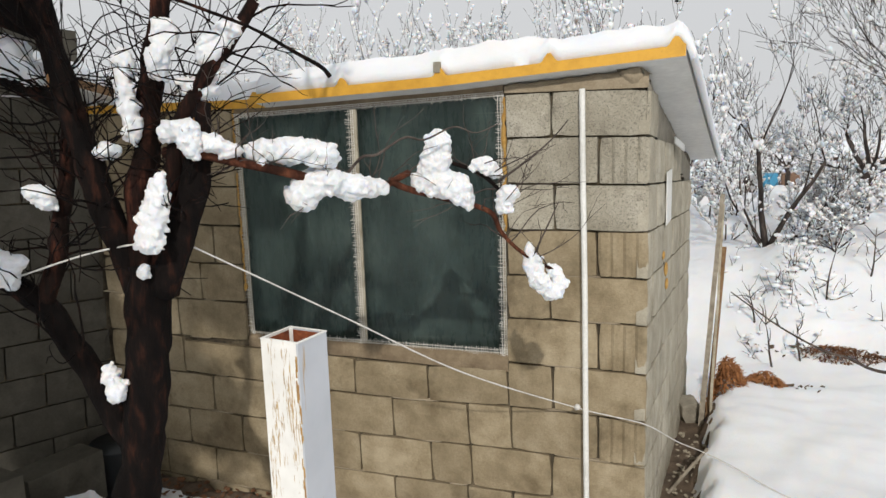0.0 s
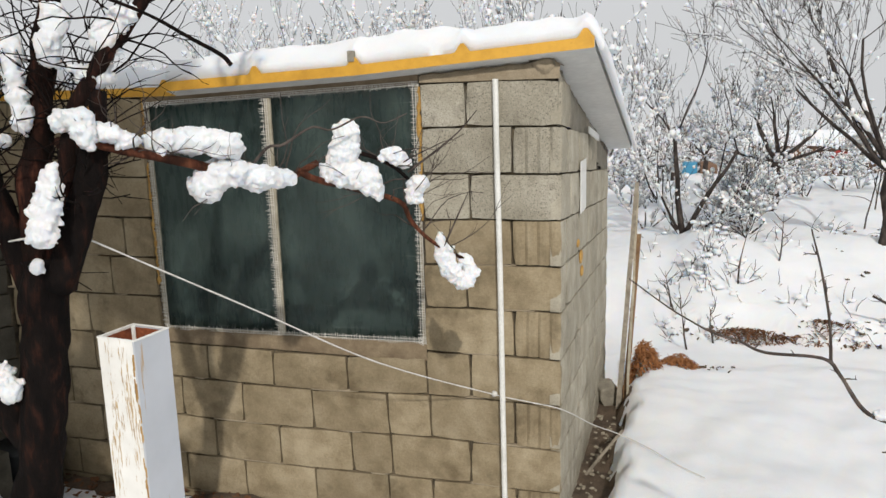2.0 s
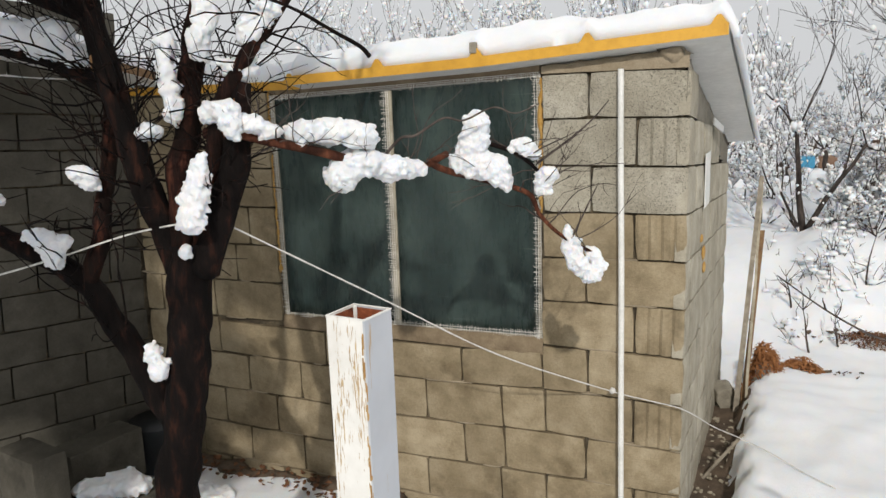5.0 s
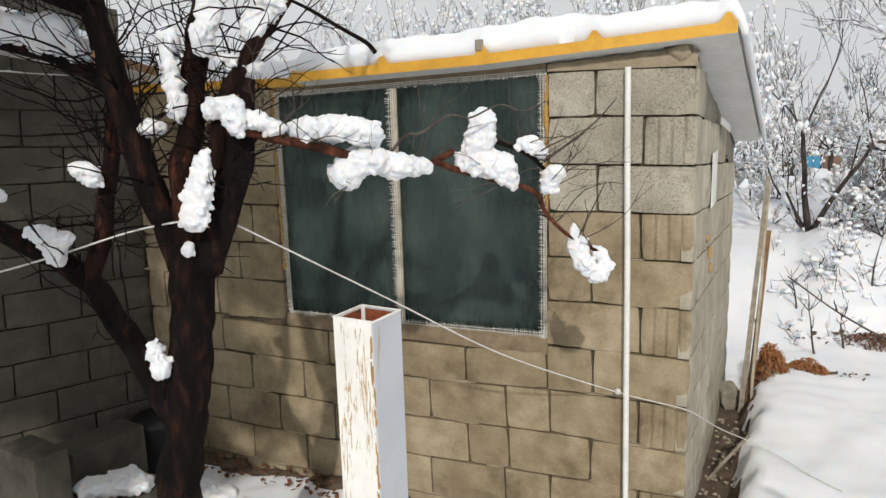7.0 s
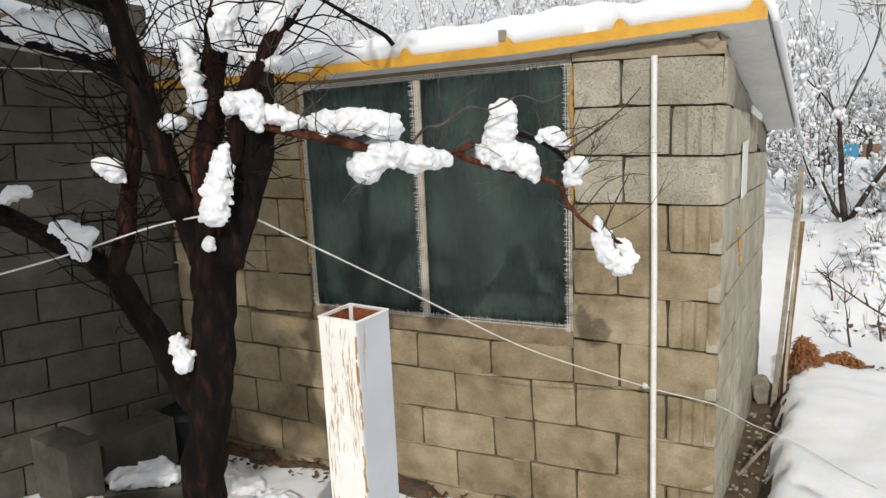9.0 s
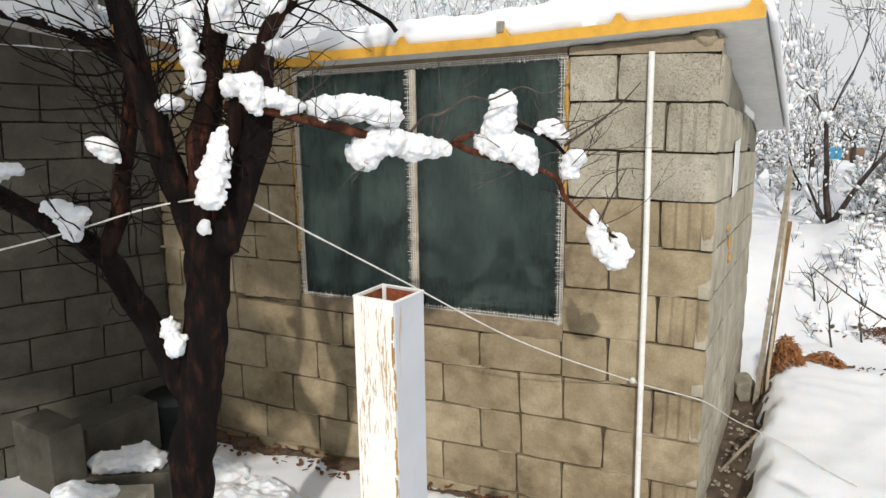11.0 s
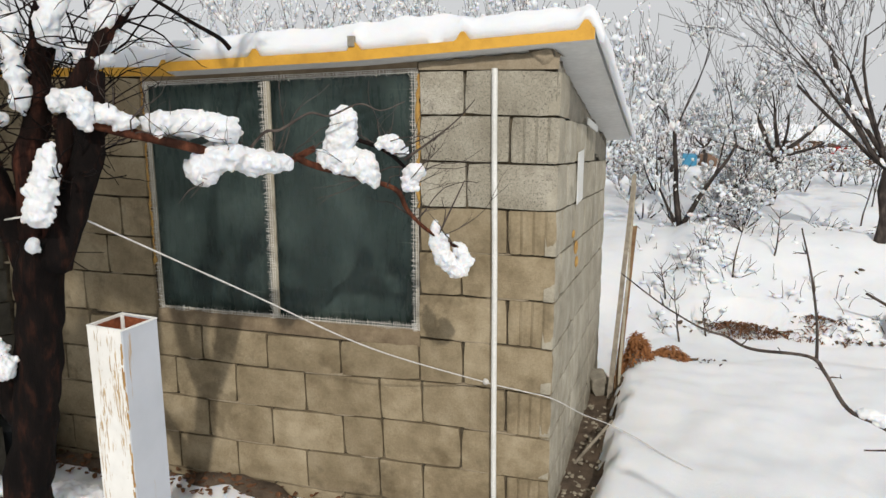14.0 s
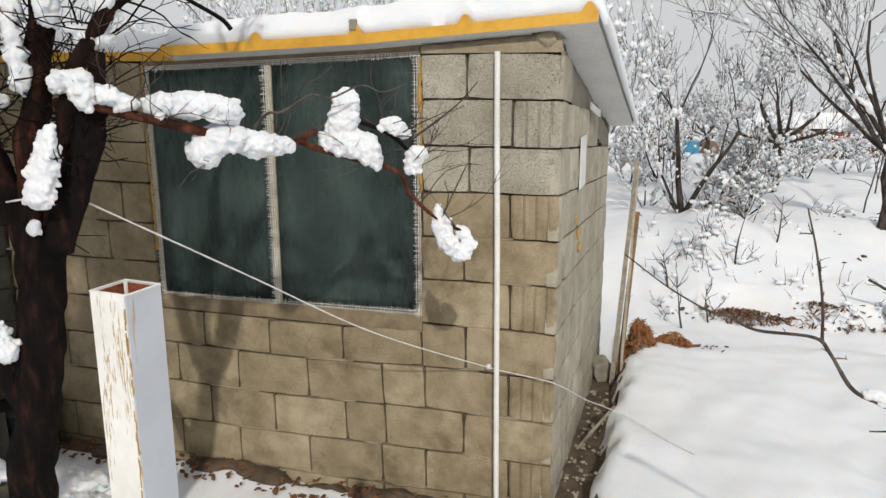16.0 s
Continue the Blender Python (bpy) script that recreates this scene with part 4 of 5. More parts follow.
CLUMPS = []
SN = "lump of white snow caught on a tree limb"
snow_clump("snow_clump", "long snow cushion lying along the reddish branch", [(-0.86, -1.36, 1.925, 0.055, 0.04, 0.034), (-0.80, -1.30, 1.925, 0.06, 0.04, 0.036), (-0.735, -1.26, 1.905, 0.045, 0.04, 0.034)], 1, swell=1.1)
snow_clump("snow_clump", "ragged snow lump sagging round the reddish branch", [(-0.80, -1.27, 1.80, 0.045, 0.04, 0.042), (-0.755, -1.24, 1.835, 0.06, 0.045, 0.034), (-0.70, -1.17, 1.81, 0.055, 0.04, 0.034), (-0.655, -1.10, 1.80, 0.035, 0.03, 0.024)], 2, swell=1.18)
snow_clump("snow_clump", "tall snow tower standing on the branch", [(-0.503, -0.97, 1.925, 0.040, 0.035, 0.038), (-0.515, -0.97, 1.865, 0.048, 0.04, 0.045), (-0.545, -0.98, 1.805, 0.046, 0.035, 0.036), (-0.50, -0.965, 1.80, 0.045, 0.035, 0.045), (-0.455, -0.95, 1.785, 0.044, 0.035, 0.045), (-0.425, -0.94, 1.745, 0.016, 0.02, 0.03)], 3, swell=1.08)
snow_clump("snow_clump", SN, [(-0.375, -0.93, 1.855, 0.04, 0.03, 0.026), (-0.345, -0.91, 1.83, 0.025, 0.025, 0.02)], 4)
snow_clump("snow_clump", SN, [(-0.308, -0.9, 1.765, 0.036, 0.03, 0.028), (-0.325, -0.9, 1.725, 0.026, 0.025, 0.025)], 5)
snow_clump("snow_clump", "snow lump hanging at the branch tip", [(-0.272, -0.80, 1.575, 0.014, 0.02, 0.028), (-0.262, -0.80, 1.525, 0.034, 0.026, 0.036), (-0.243, -0.80, 1.475, 0.036, 0.026, 0.034), (-0.207, -0.77, 1.432, 0.034, 0.024, 0.026), (-0.178, -0.76, 1.465, 0.024, 0.02, 0.026), (-0.20, -0.77, 1.505, 0.026, 0.02, 0.020)], 6)
snow_clump("snow_clump", "snow wedged upright in the trunk fork", [(-1.072, -1.585, 1.715, 0.054, 0.032, 0.05), (-1.058, -1.58, 1.775, 0.052, 0.032, 0.05), (-1.035, -1.575, 1.85, 0.030, 0.024, 0.035)], 7, swell=0.9)
snow_clump("snow_clump", SN, [(-1.055, -1.50, 1.985, 0.035, 0.03, 0.032), (-1.0, -1.50, 1.995, 0.05, 0.035, 0.026), (-0.975, -1.51, 1.945, 0.028, 0.03, 0.034)], 8, swell=0.95)
snow_clump("snow_clump", SN, [(-0.96, -1.46, 1.955, 0.05, 0.035, 0.028), (-0.91, -1.43, 1.93, 0.035, 0.03, 0.022)], 9, swell=0.95)
snow_clump("snow_clump", SN, [(-1.45, -1.59, 1.83, 0.045, 0.035, 0.025), (-1.425, -1.58, 1.80, 0.03, 0.03, 0.022)], 10, swell=0.95)
snow_clump("snow_clump", SN, [(-1.245, -1.585, 1.275, 0.03, 0.03, 0.04), (-1.262, -1.585, 1.325, 0.024, 0.025, 0.03)], 11, swell=0.95)
snow_clump("snow_clump", SN, [(-1.53, -1.68, 1.66, 0.055, 0.035, 0.03), (-1.50, -1.67, 1.60, 0.03, 0.03, 0.035), (-1.47, -1.67, 1.65, 0.04, 0.03, 0.022)], 12, swell=0.95)
snow_clump("snow_clump", SN, [(-1.69, -1.7, 1.765, 0.045, 0.04, 0.02), (-1.74, -1.71, 1.745, 0.03, 0.03, 0.018)], 13, swell=0.95)
snow_clump("snow_clump", SN, [(-1.235, -1.54, 1.94, 0.042, 0.035, 0.024)], 14, swell=0.95)
snow_clump("snow_clump", "heavy snow piled on the upper limb", [(-1.80, -1.5, 2.235, 0.12, 0.06, 0.05), (-1.64, -1.51, 2.215, 0.10, 0.06, 0.06), (-1.53, -1.54, 2.20, 0.06, 0.05, 0.06), (-1.47, -1.54, 2.15, 0.035, 0.03, 0.05)], 15, swell=0.95)
snow_clump("snow_clump", "snow cap on the sawn limb stump", [(-1.01, -1.42, 2.10, 0.055, 0.05, 0.036)], 16, swell=0.95)
snow_clump("snow_clump", SN, [(-1.185, -1.5, 2.08, 0.028, 0.03, 0.07), (-1.175, -1.5, 1.99, 0.026, 0.03, 0.05), (-1.19, -1.5, 2.17, 0.035, 0.03, 0.05)], 17, swell=0.95)
snow_clump("snow_clump", SN, [(-1.09, -1.48, 2.17, 0.034, 0.03, 0.055), (-1.07, -1.46, 2.24, 0.04, 0.03, 0.05)], 18, swell=0.95)
snow_clump("snow_clump", SN, [(-0.96, -1.42, 2.19, 0.05, 0.03, 0.04), (-0.92, -1.40, 2.24, 0.05, 0.03, 0.03)], 19, swell=0.95)
snow_clump("snow_clump", SN, [(-1.115, -1.575, 1.62, 0.02, 0.02, 0.024)], 20, swell=0.95)

# more of the crown, low beside the yard, added out of view for shade
side_shade_limbs = []
side_shade_limbs.append(limb("limb", [(-1.83, -1.75, 1.76), (-2.05, -1.85, 1.80), (-2.3, -1.9, 1.95), (-2.5, -1.95, 2.15)], 0.022, 0.010, bark, near_tree))
side_shade_limbs.append(limb("limb", [(-1.75, -1.72, 1.70), (-2.0, -1.95, 1.55), (-2.3, -2.1, 1.55), (-2.6, -2.2, 1.65)], 0.018, 0.008, bark, near_tree))
side_shade_limbs.append(limb("limb", [(-1.42, -1.57, 2.45), (-1.6, -1.6, 2.8), (-1.9, -1.7, 3.1), (-2.2, -1.8, 3.3)], 0.030, 0.010, bark, near_tree))
side_shade_limbs.append(limb("limb", [(-1.12, -1.38, 2.45), (-1.0, -1.3, 2.8), (-0.9, -1.2, 3.2)], 0.022, 0.008, bark, near_tree))
side_shade_limbs.append(limb("limb", [(-2.2, -1.5, 2.27), (-2.4, -1.55, 2.35), (-2.65, -1.6, 2.5)], 0.014, 0.008, bark, near_tree))
tagged(twigs("twigs", side_shade_limbs, 260, 0.55, 0.0045, bark, near_tree, 8), kind="stuff")
snow_clump("snow_clump", SN, [(-2.05, -1.86, 1.84, 0.12, 0.06, 0.05), (-2.25, -1.9, 1.95, 0.10, 0.06, 0.05)], 21)
snow_clump("snow_clump", SN, [(-2.1, -2.0, 1.60, 0.14, 0.06, 0.05), (-2.35, -2.1, 1.60, 0.12, 0.06, 0.05)], 22)
snow_clump("snow_clump", SN, [(-2.4, -1.55, 2.41, 0.14, 0.07, 0.06), (-2.15, -1.5, 2.33, 0.12, 0.06, 0.05)], 23)


# snow masses added out of view, between the sun and the left walls
for k, (x, y, z, w) in enumerate(((-2.45, -1.75, 1.35, 0.16), (-2.4, -1.7, 1.75, 0.18), (-2.55, -1.85, 2.15, 0.2), (-2.3, -1.7, 2.5, 0.2), (-1.9, -1.6, 2.75, 0.2), (-1.55, -1.6, 2.6, 0.16), (-1.75, -1.5, 2.95, 0.2), (-1.25, -1.5, 2.85, 0.16), (-1.95, -1.55, 2.52, 0.13), (-1.74, -1.5, 2.47, 0.13), (-1.5, -1.5, 2.46, 0.12), (-1.33, -1.5, 2.58, 0.14), (-1.62, -1.5, 2.72, 0.16), (-1.84, -1.55, 2.76, 0.16))):
    snow_clump("snow_clump", "heavy snow mass in the tree crown", [(x, y, z, w, w * 0.6, w * 0.5), (x + 0.5 * w, y + 0.05, z - 0.3 * w, w * 0.7, w * 0.5, w * 0.4), (x - 0.6 * w, y, z - 0.15 * w, w * 0.7, w * 0.5, w * 0.45)], 70 + k)

# the crown above: snow-heavy limbs over the yard, added out of view for shade
high_shade_limbs = []
for tip in ((-2.5, -2.1, 3.1), (-2.1, -2.3, 3.4), (-1.7, -2.0, 3.5), (-1.3, -2.1, 3.4), (-1.0, -1.8, 3.1), (-2.7, -1.8, 2.7)):
    mid = ((tip[0] - 1.35) / 2 - 0.1, (tip[1] - 1.6) / 2, 2.35 + (tip[2] - 2.35) * 0.55)
    high_shade_limbs.append(limb("limb", [(-1.38, -1.56, 2.25), mid, tip], 0.026, 0.009, bark, near_tree))
tagged(twigs("twigs", high_shade_limbs, 220, 0.5, 0.0045, bark, near_tree, 28), kind="stuff")
rr = random.Random(14)
for k in range(14):
    h = high_shade_limbs[k % len(high_shade_limbs)]
    q = h[rr.randrange(len(h) // 3, len(h))] + Vector((rr.uniform(-0.22, 0.22), rr.uniform(-0.15, 0.15), rr.uniform(0.0, 0.2)))
    q.z = max(q.z, 2.52)
    w = rr.uniform(0.13, 0.21)
    snow_clump("snow_clump", "heavy snow mass high in the tree crown", [(q.x, q.y, q.z, w, w * 0.7, w * 0.5), (q.x + w * 0.8, q.y, q.z - 0.03, w * 0.7, w * 0.6, w * 0.4)], 100 + k)

# tall unseen tree added across the yard to shade the corner from low sun
shade_tree = thing("tree", "tall snow-laden orchard tree standing across the yard", "tree", (-1.1, -5.0, ground_z(-1.1, -5.0)))
rear = [limb("trunk", [(-1.1, -5.0, 0.3), (-1.08, -4.95, 1.3), (-1.0, -4.8, 2.3), (-0.95, -4.6, 3.2), (-0.9, -4.5, 4.4)], 0.10, 0.03, bark, shade_tree)]
crown = [(lerp(-2.05, -0.28, (i + 0.5 * (j % 2)) / 6.0) + rr.uniform(-0.07, 0.07), -4.4 + rr.uniform(-0.25, 0.25), 3.1 + 0.27 * j + rr.uniform(-0.07, 0.07)) for j in range(8) for i in range(7)]
for tip in crown[1::4]:
    rear.append(limb("limb", [(-0.97, -4.7, min(2.6, tip[2] - 0.5)), ((tip[0] - 0.97) / 2, (tip[1] - 4.6) / 2, tip[2] - 0.25), tip], 0.035, 0.012, bark, shade_tree))
tagged(twigs("twigs", rear, 160, 0.55, 0.006, bark, shade_tree, 15), kind="stuff")
# snow masses added to block the sun, with gaps for dapples
for k, (x, y, z) in enumerate(crown):
    if k in (3, 10, 17, 24, 33, 38, 47) or x > -0.42 or (x > -0.65 and z < 3.5):
        continue
    w = rr.uniform(0.17, 0.23)
    snow_clump("snow_clump", "heavy snow mass in the crown across the yard", [(x, y, z, w, w * 0.7, w * 0.75), (x + w * 0.8, y, z - 0.05, w * 0.7, w * 0.6, w * 0.6)], 130 + k, "snow on the tree across the yard")

# orange wood where limbs were sawn or torn
def scar(at, size, turn):
    bm = bmesh.new()
    bmesh.ops.create_icosphere(bm, subdivisions=2, radius=1.0)
    for v in bm.verts:
        v.co = Vector((v.co.x * size[0], v.co.y * size[1], v.co.z * size[2])) * (1 + 0.2 * noise.noise(v.co * 3))
    ob = part("scar", bm, cut_wood, near_tree, "torn orange wood scar", smooth=True)
    ob.matrix_basis = Matrix.Translation(Vector(at) - Vector(near_tree.location)) @ pose(0, 0, 0, *turn)


scar((-1.362, -1.578, 2.135), (0.010, 0.012, 0.034), (0, 8, 0))
scar((-1.005, -1.449, 2.01), (0.007, 0.010, 0.022), (0, 0, 0))

# ---------------------------------------------------------------- roof over the neighbouring wall
def build_left_roof():
    roof = thing("side_roof", "snow-loaded metal roof edge over the neighbouring wall", "roof", kind="structure")
    zf = lambda y: 2.135 - 0.20 * y
    bm = bmesh.new()
    vs = [bm.verts.new(p) for y in (0.06, -2.2) for p in ((-2.70, y, zf(y)), (-3.9, y, zf(y)), (-3.9, y, zf(y) + 0.045), (-2.70, y, zf(y) + 0.045))]
    for a in ((0, 1, 2, 3), (7, 6, 5, 4), (0, 4, 5, 1), (1, 5, 6, 2), (2, 6, 7, 3), (3, 7, 4, 0)):
        bm.faces.new([vs[i] for i in a])
    part("roof_panel", bm, panel_grey, roof)
    # yellow roof edge lying in shade, its darkness given by a brown material
    bm = bmesh.new()
    vs = [bm.verts.new(p) for y in (0.06, -2.2) for p in ((-2.697, y, zf(y) + 0.004), (-2.692, y, zf(y) + 0.004), (-2.692, y, zf(y) + 0.05), (-2.697, y, zf(y) + 0.05))]
    for a in ((0, 1, 2, 3), (7, 6, 5, 4), (0, 4, 5, 1), (1, 5, 6, 2), (2, 6, 7, 3), (3, 7, 4, 0)):
        bm.faces.new([vs[i] for i in a])
    part("edge_trim", bm, brown_wood, roof, "brown wooden edge board")
    bm = bmesh.new()
    rows = []
    for j in range(90):
        y = lerp(0.10, -2.2, j / 89)
        row = []
        for i in range(12):
            u = i / 11
            x = lerp(-2.685, -3.9, u)
            t = 0.10 * min(1, (u * 0.9 + 0.004) / 0.06) ** 0.5 * (1 + 0.35 * noise.noise(Vector((x * 4, y * 4, 2))))
            row.append(bm.verts.new((x, y, zf(y) + 0.048 + t)))
        row.append(bm.verts.new((-3.9, y, zf(y) + 0.047)))
        row.insert(0, bm.verts.new((-2.690, y, zf(y) + 0.047)))
        rows.append(row)
    for a, b in zip(rows, rows[1:]):
        for k in range(len(a) - 1):
            bm.faces.new((a[k], a[k + 1], b[k + 1], b[k]))
    tagged(new("roof_snow", finish(bm, "roof_snow", snow, True)), "snow lying on the neighbouring roof", "snow")


build_left_roof()


# ---------------------------------------------------------------- yard: loose blocks, snow, litter
def loose_block(name, label, at, size, turn, mat):
    """A loose hollow concrete block with worn edges."""
    ob = thing(name, label, "block", at, "loose concrete blocks")
    ob.rotation_euler = [radians(a) for a in turn]
    sx, sy, sz = size
    bm = bmesh.new()
    box(bm, (-sx / 2, -sy / 2, 0), (sx / 2, sy / 2, sz), 0.006)
    bmesh.ops.subdivide_edges(bm, edges=bm.edges[:], cuts=2, use_grid_fill=True)
    for v in bm.verts:
        v.co += Vector((noise.noise(v.co * 19), noise.noise(v.co * 19 + Vector((3, 0, 0))), noise.noise(v.co * 19 + Vector((0, 4, 0))))) * 0.003
    part("body", bm, mat, ob)
    return ob


loose_block("concrete_block", "grey concrete block standing on end by the wall", (-2.72, -0.97, 0.20), (0.30, 0.16, 0.30), (0, 0, -8), damp_shaded_block)
loose_block("concrete_block", "grey concrete block lying under a snow cap", (-2.47, -0.76, 0.07), (0.40, 0.19, 0.16), (0, 0, 35), damp_shaded_block)
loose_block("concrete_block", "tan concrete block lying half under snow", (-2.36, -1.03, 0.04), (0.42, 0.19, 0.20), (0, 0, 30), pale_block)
loose_block("concrete_block", "grey concrete block lying along the wall", (-2.80, -0.55, 0.10), (0.40, 0.19, 0.26), (0, 0, 82), damp_shaded_block)
for n, balls in enumerate((
        [(-2.54, -0.81, 0.255, 0.11, 0.08, 0.04), (-2.42, -0.72, 0.265, 0.13, 0.09, 0.05)],
        [(-2.47, -1.07, 0.255, 0.10, 0.08, 0.04), (-2.35, -1.0, 0.25, 0.07, 0.06, 0.02)],
        [(-2.05, -0.62, 0.06, 0.22, 0.16, 0.07), (-1.75, -0.55, 0.05, 0.25, 0.14, 0.07), (-1.95, -0.42, 0.05, 0.14, 0.09, 0.06)],
        [(-2.45, -0.42, 0.06, 0.16, 0.10, 0.07), (-2.25, -0.36, 0.05, 0.14, 0.09, 0.05)],
        [(-1.4, -0.50, 0.04, 0.22, 0.13, 0.07), (-1.05, -0.52, 0.03, 0.26, 0.14, 0.07), (-0.7, -0.55, 0.03, 0.22, 0.16, 0.06)])):
    snow_clump("snow_heap", "white snow heap on the ground near the wall" if n > 1 else "snow cap on a loose concrete block", balls, 40 + n, "snow heaps in the yard")

tub = thing("plastic_tub", "black plastic tub standing in the corner", "tub", (-2.72, -0.20, 0.06))
bm = bmesh.new()
tube(bm, [(0, 0, 0), (0, 0, 0.26), (0, 0, 0.27), (0, 0, 0.262), (0, 0, 0.03)], [0.13, 0.16, 0.165, 0.15, 0.12], 20, cap=False)
bmesh.ops.contextual_create(bm, geom=[e for e in bm.edges if e.is_boundary and max(v.co.z for v in e.verts) < 0.01])
part("body", bm, black_plastic, tub, smooth=True)


def scatter(name, label, mat, region, count, size, seed, flat=0.35, cat="litter"):
    """Small scattered pieces on the ground, too many to count."""
    rng = random.Random(seed)
    bm = bmesh.new()
    for _ in range(count):
        x, y = rng.uniform(*region[0]), rng.uniform(*region[1])
        s = size * rng.uniform(0.5, 1.4)
        m = Matrix.Translation((x, y, ground_z(x, y) + region[2] + s * flat * 0.4)) @ Euler((rng.uniform(-0.6, 0.6), rng.uniform(-0.6, 0.6), rng.uniform(0, 6))).to_matrix().to_4x4() @ Matrix.Diagonal((s, s * rng.uniform(0.5, 1), s * flat, 1))
        r = bmesh.ops.create_icosphere(bm, subdivisions=1, radius=1.0, matrix=m)
        for v in r["verts"]:
            v.co += Vector((rng.uniform(-1, 1), rng.uniform(-1, 1), rng.uniform(-1, 1))) * s * 0.2
    return tagged(new(name, finish(bm, name, mat)), label, cat, kind="stuff")


scatter("gravel", "pale gravel and mortar crumbs on the wet earth", gravel, ((0.01, 0.17), (-0.6, 1.5), 0.03), 150, 0.013, 1, 0.6, "gravel")
scatter("leaf_litter", "brown fallen leaves along the foot of the wall", leaf_litter, ((-2.85, -0.05), (-0.20, -0.01), 0.02), 330, 0.016, 2, 0.12)


def leaf_pile(name, label, centre, size, count, seed, blade=0.06, mat=bracken):
    """A heap of dead fern blades and leaves, each a bent strip with thickness."""
    rng = random.Random(seed)
    bm = bmesh.new()
    for _ in range(count):
        a, r = rng.uniform(0, 6.28), rng.random() ** 0.6
        x, y = centre[0] + size[0] * r * math.cos(a), centre[1] + size[1] * r * math.sin(a)
        z = ground_z(x, y) + size[2] * (1 - r * r) * rng.uniform(0.3, 1.0) + 0.004
        d = Vector((rng.uniform(-1, 1), rng.uniform(-1, 1), rng.uniform(-0.5, 0.45))).normalized()
        length, w = blade * rng.uniform(0.5, 1.3), rng.uniform(0.003, 0.009)
        side = d.cross(Vector((rng.uniform(-0.4, 0.4), rng.uniform(-0.4, 0.4), 1))).normalized() * w
        sag = Vector((0, 0, -0.22 * length))
        up = Vector((0, 0, 0.0012))
        mid = Vector((x, y, z))
        rows = []
        for t, k in ((-0.5, 0.35), (0.0, 1.0), (0.5, 0.25)):
            p = mid + d * length * t + sag * 4 * t * t
            rows.append([bm.verts.new(q) for q in (p - side * k, p + up, p + side * k, p - up)])
        for u, v in zip(rows, rows[1:]):
            for c in range(4):
                bm.faces.new((u[c], u[(c + 1) % 4], v[(c + 1) % 4], v[c]))
        bm.faces.new(rows[0][::-1])
        bm.faces.new(rows[-1])
    return tagged(new(name, finish(bm, name, mat)), label, "litter", kind="stuff")


leaf_pile("leaf_pile", "orange brown dead fern heap against the stakes", (0.245, 2.02), (0.13, 0.16, 0.17), 620, 3, 0.085)
leaf_pile("leaf_pile", "orange brown dead fern tuft at the snow edge", (0.50, 2.16), (0.13, 0.10, 0.09), 330, 13, 0.07)
leaf_pile("leaf_pile", "brown bracken hanging under the snow lip", (1.02, 3.06), (0.30, 0.12, 0.07), 300, 4, 0.08, leaf_litter)
leaf_pile("leaf_pile", "dark dead bracken along the snow lip", (1.55, 3.07), (0.35, 0.07, 0.05), 160, 14, 0.08, leaf_litter)
scatter("leaf_litter", "dark dead leaves showing through the snow", soil, ((0.35, 3.0), (3.02, 3.16), 0.01), 90, 0.018, 5, 0.25)
scatter("leaf_litter", "dark dead leaves at the rim of the snow bank", soil, ((0.55, 0.85), (2.05, 2.3), 0.01), 14, 0.016, 25, 0.25)

field_rock = thing("rock", "rounded grey brown rock standing out of the snow", "rock", (2.30, 3.12, ground_z(2.30, 3.12)))
bm = bmesh.new()
bmesh.ops.create_icosphere(bm, subdivisions=4, radius=1.0)
for v in bm.verts:
    v.co *= 1 + 0.28 * noise.noise(v.co * 1.1 + Vector((3, 1, 0))) + 0.07 * noise.noise(v.co * 4)
    v.co = Vector((v.co.x * 0.26, v.co.y * 0.20, 0.03 + v.co.z * 0.20))
part("body", bm, field_stone, field_rock, smooth=True)

stone = thing("stone", "broken grey concrete lump beside the shed corner", "stone", (0.06, 1.72, 0.02))
bm = bmesh.new()
box(bm, (-0.06, -0.07, 0.0), (0.06, 0.07, 0.17), 0.012)
bmesh.ops.subdivide_edges(bm, edges=bm.edges[:], cuts=2, use_grid_fill=True)
for v in bm.verts:
    v.co += Vector((noise.noise(v.co * 14), noise.noise(v.co * 14 + Vector((3, 0, 0))), noise.noise(v.co * 14 + Vector((0, 4, 0))))) * 0.014
part("body", bm, rubble, stone)
stone.rotation_euler = (0.1, -0.25, 0.5)


# ---------------------------------------------------------------- fence stakes
def stake(label, foot, tip, w, mat, thick=0.022):
    ob = thing("fence_stake", label, "stake", foot, "stakes at the shed corner")
    bm = bmesh.new()
    d = Vector(tip) - Vector(foot)
    n = 7
    pts = [d * i / n + Vector((noise.noise(Vector((i, w * 90, 0))), 0, 0)) * 0.008 for i in range(n + 1)]
    a = []
    for i, p in enumerate(pts):
        k = 1.0 - 0.25 * i / n
        a.append([bm.verts.new(p + Vector((x * w * k, y * thick * k, 0))) for x, y in ((-0.5, -0.5), (0.5, -0.5), (0.5, 0.5), (-0.5, 0.5))])
    for u, v in zip(a, a[1:]):
        for k in range(4):
            bm.faces.new((u[k], u[(k + 1) % 4], v[(k + 1) % 4], v[k]))
    bm.faces.new(a[0][::-1])
    bm.faces.new(a[-1])
    part("shaft", bm, mat, ob)


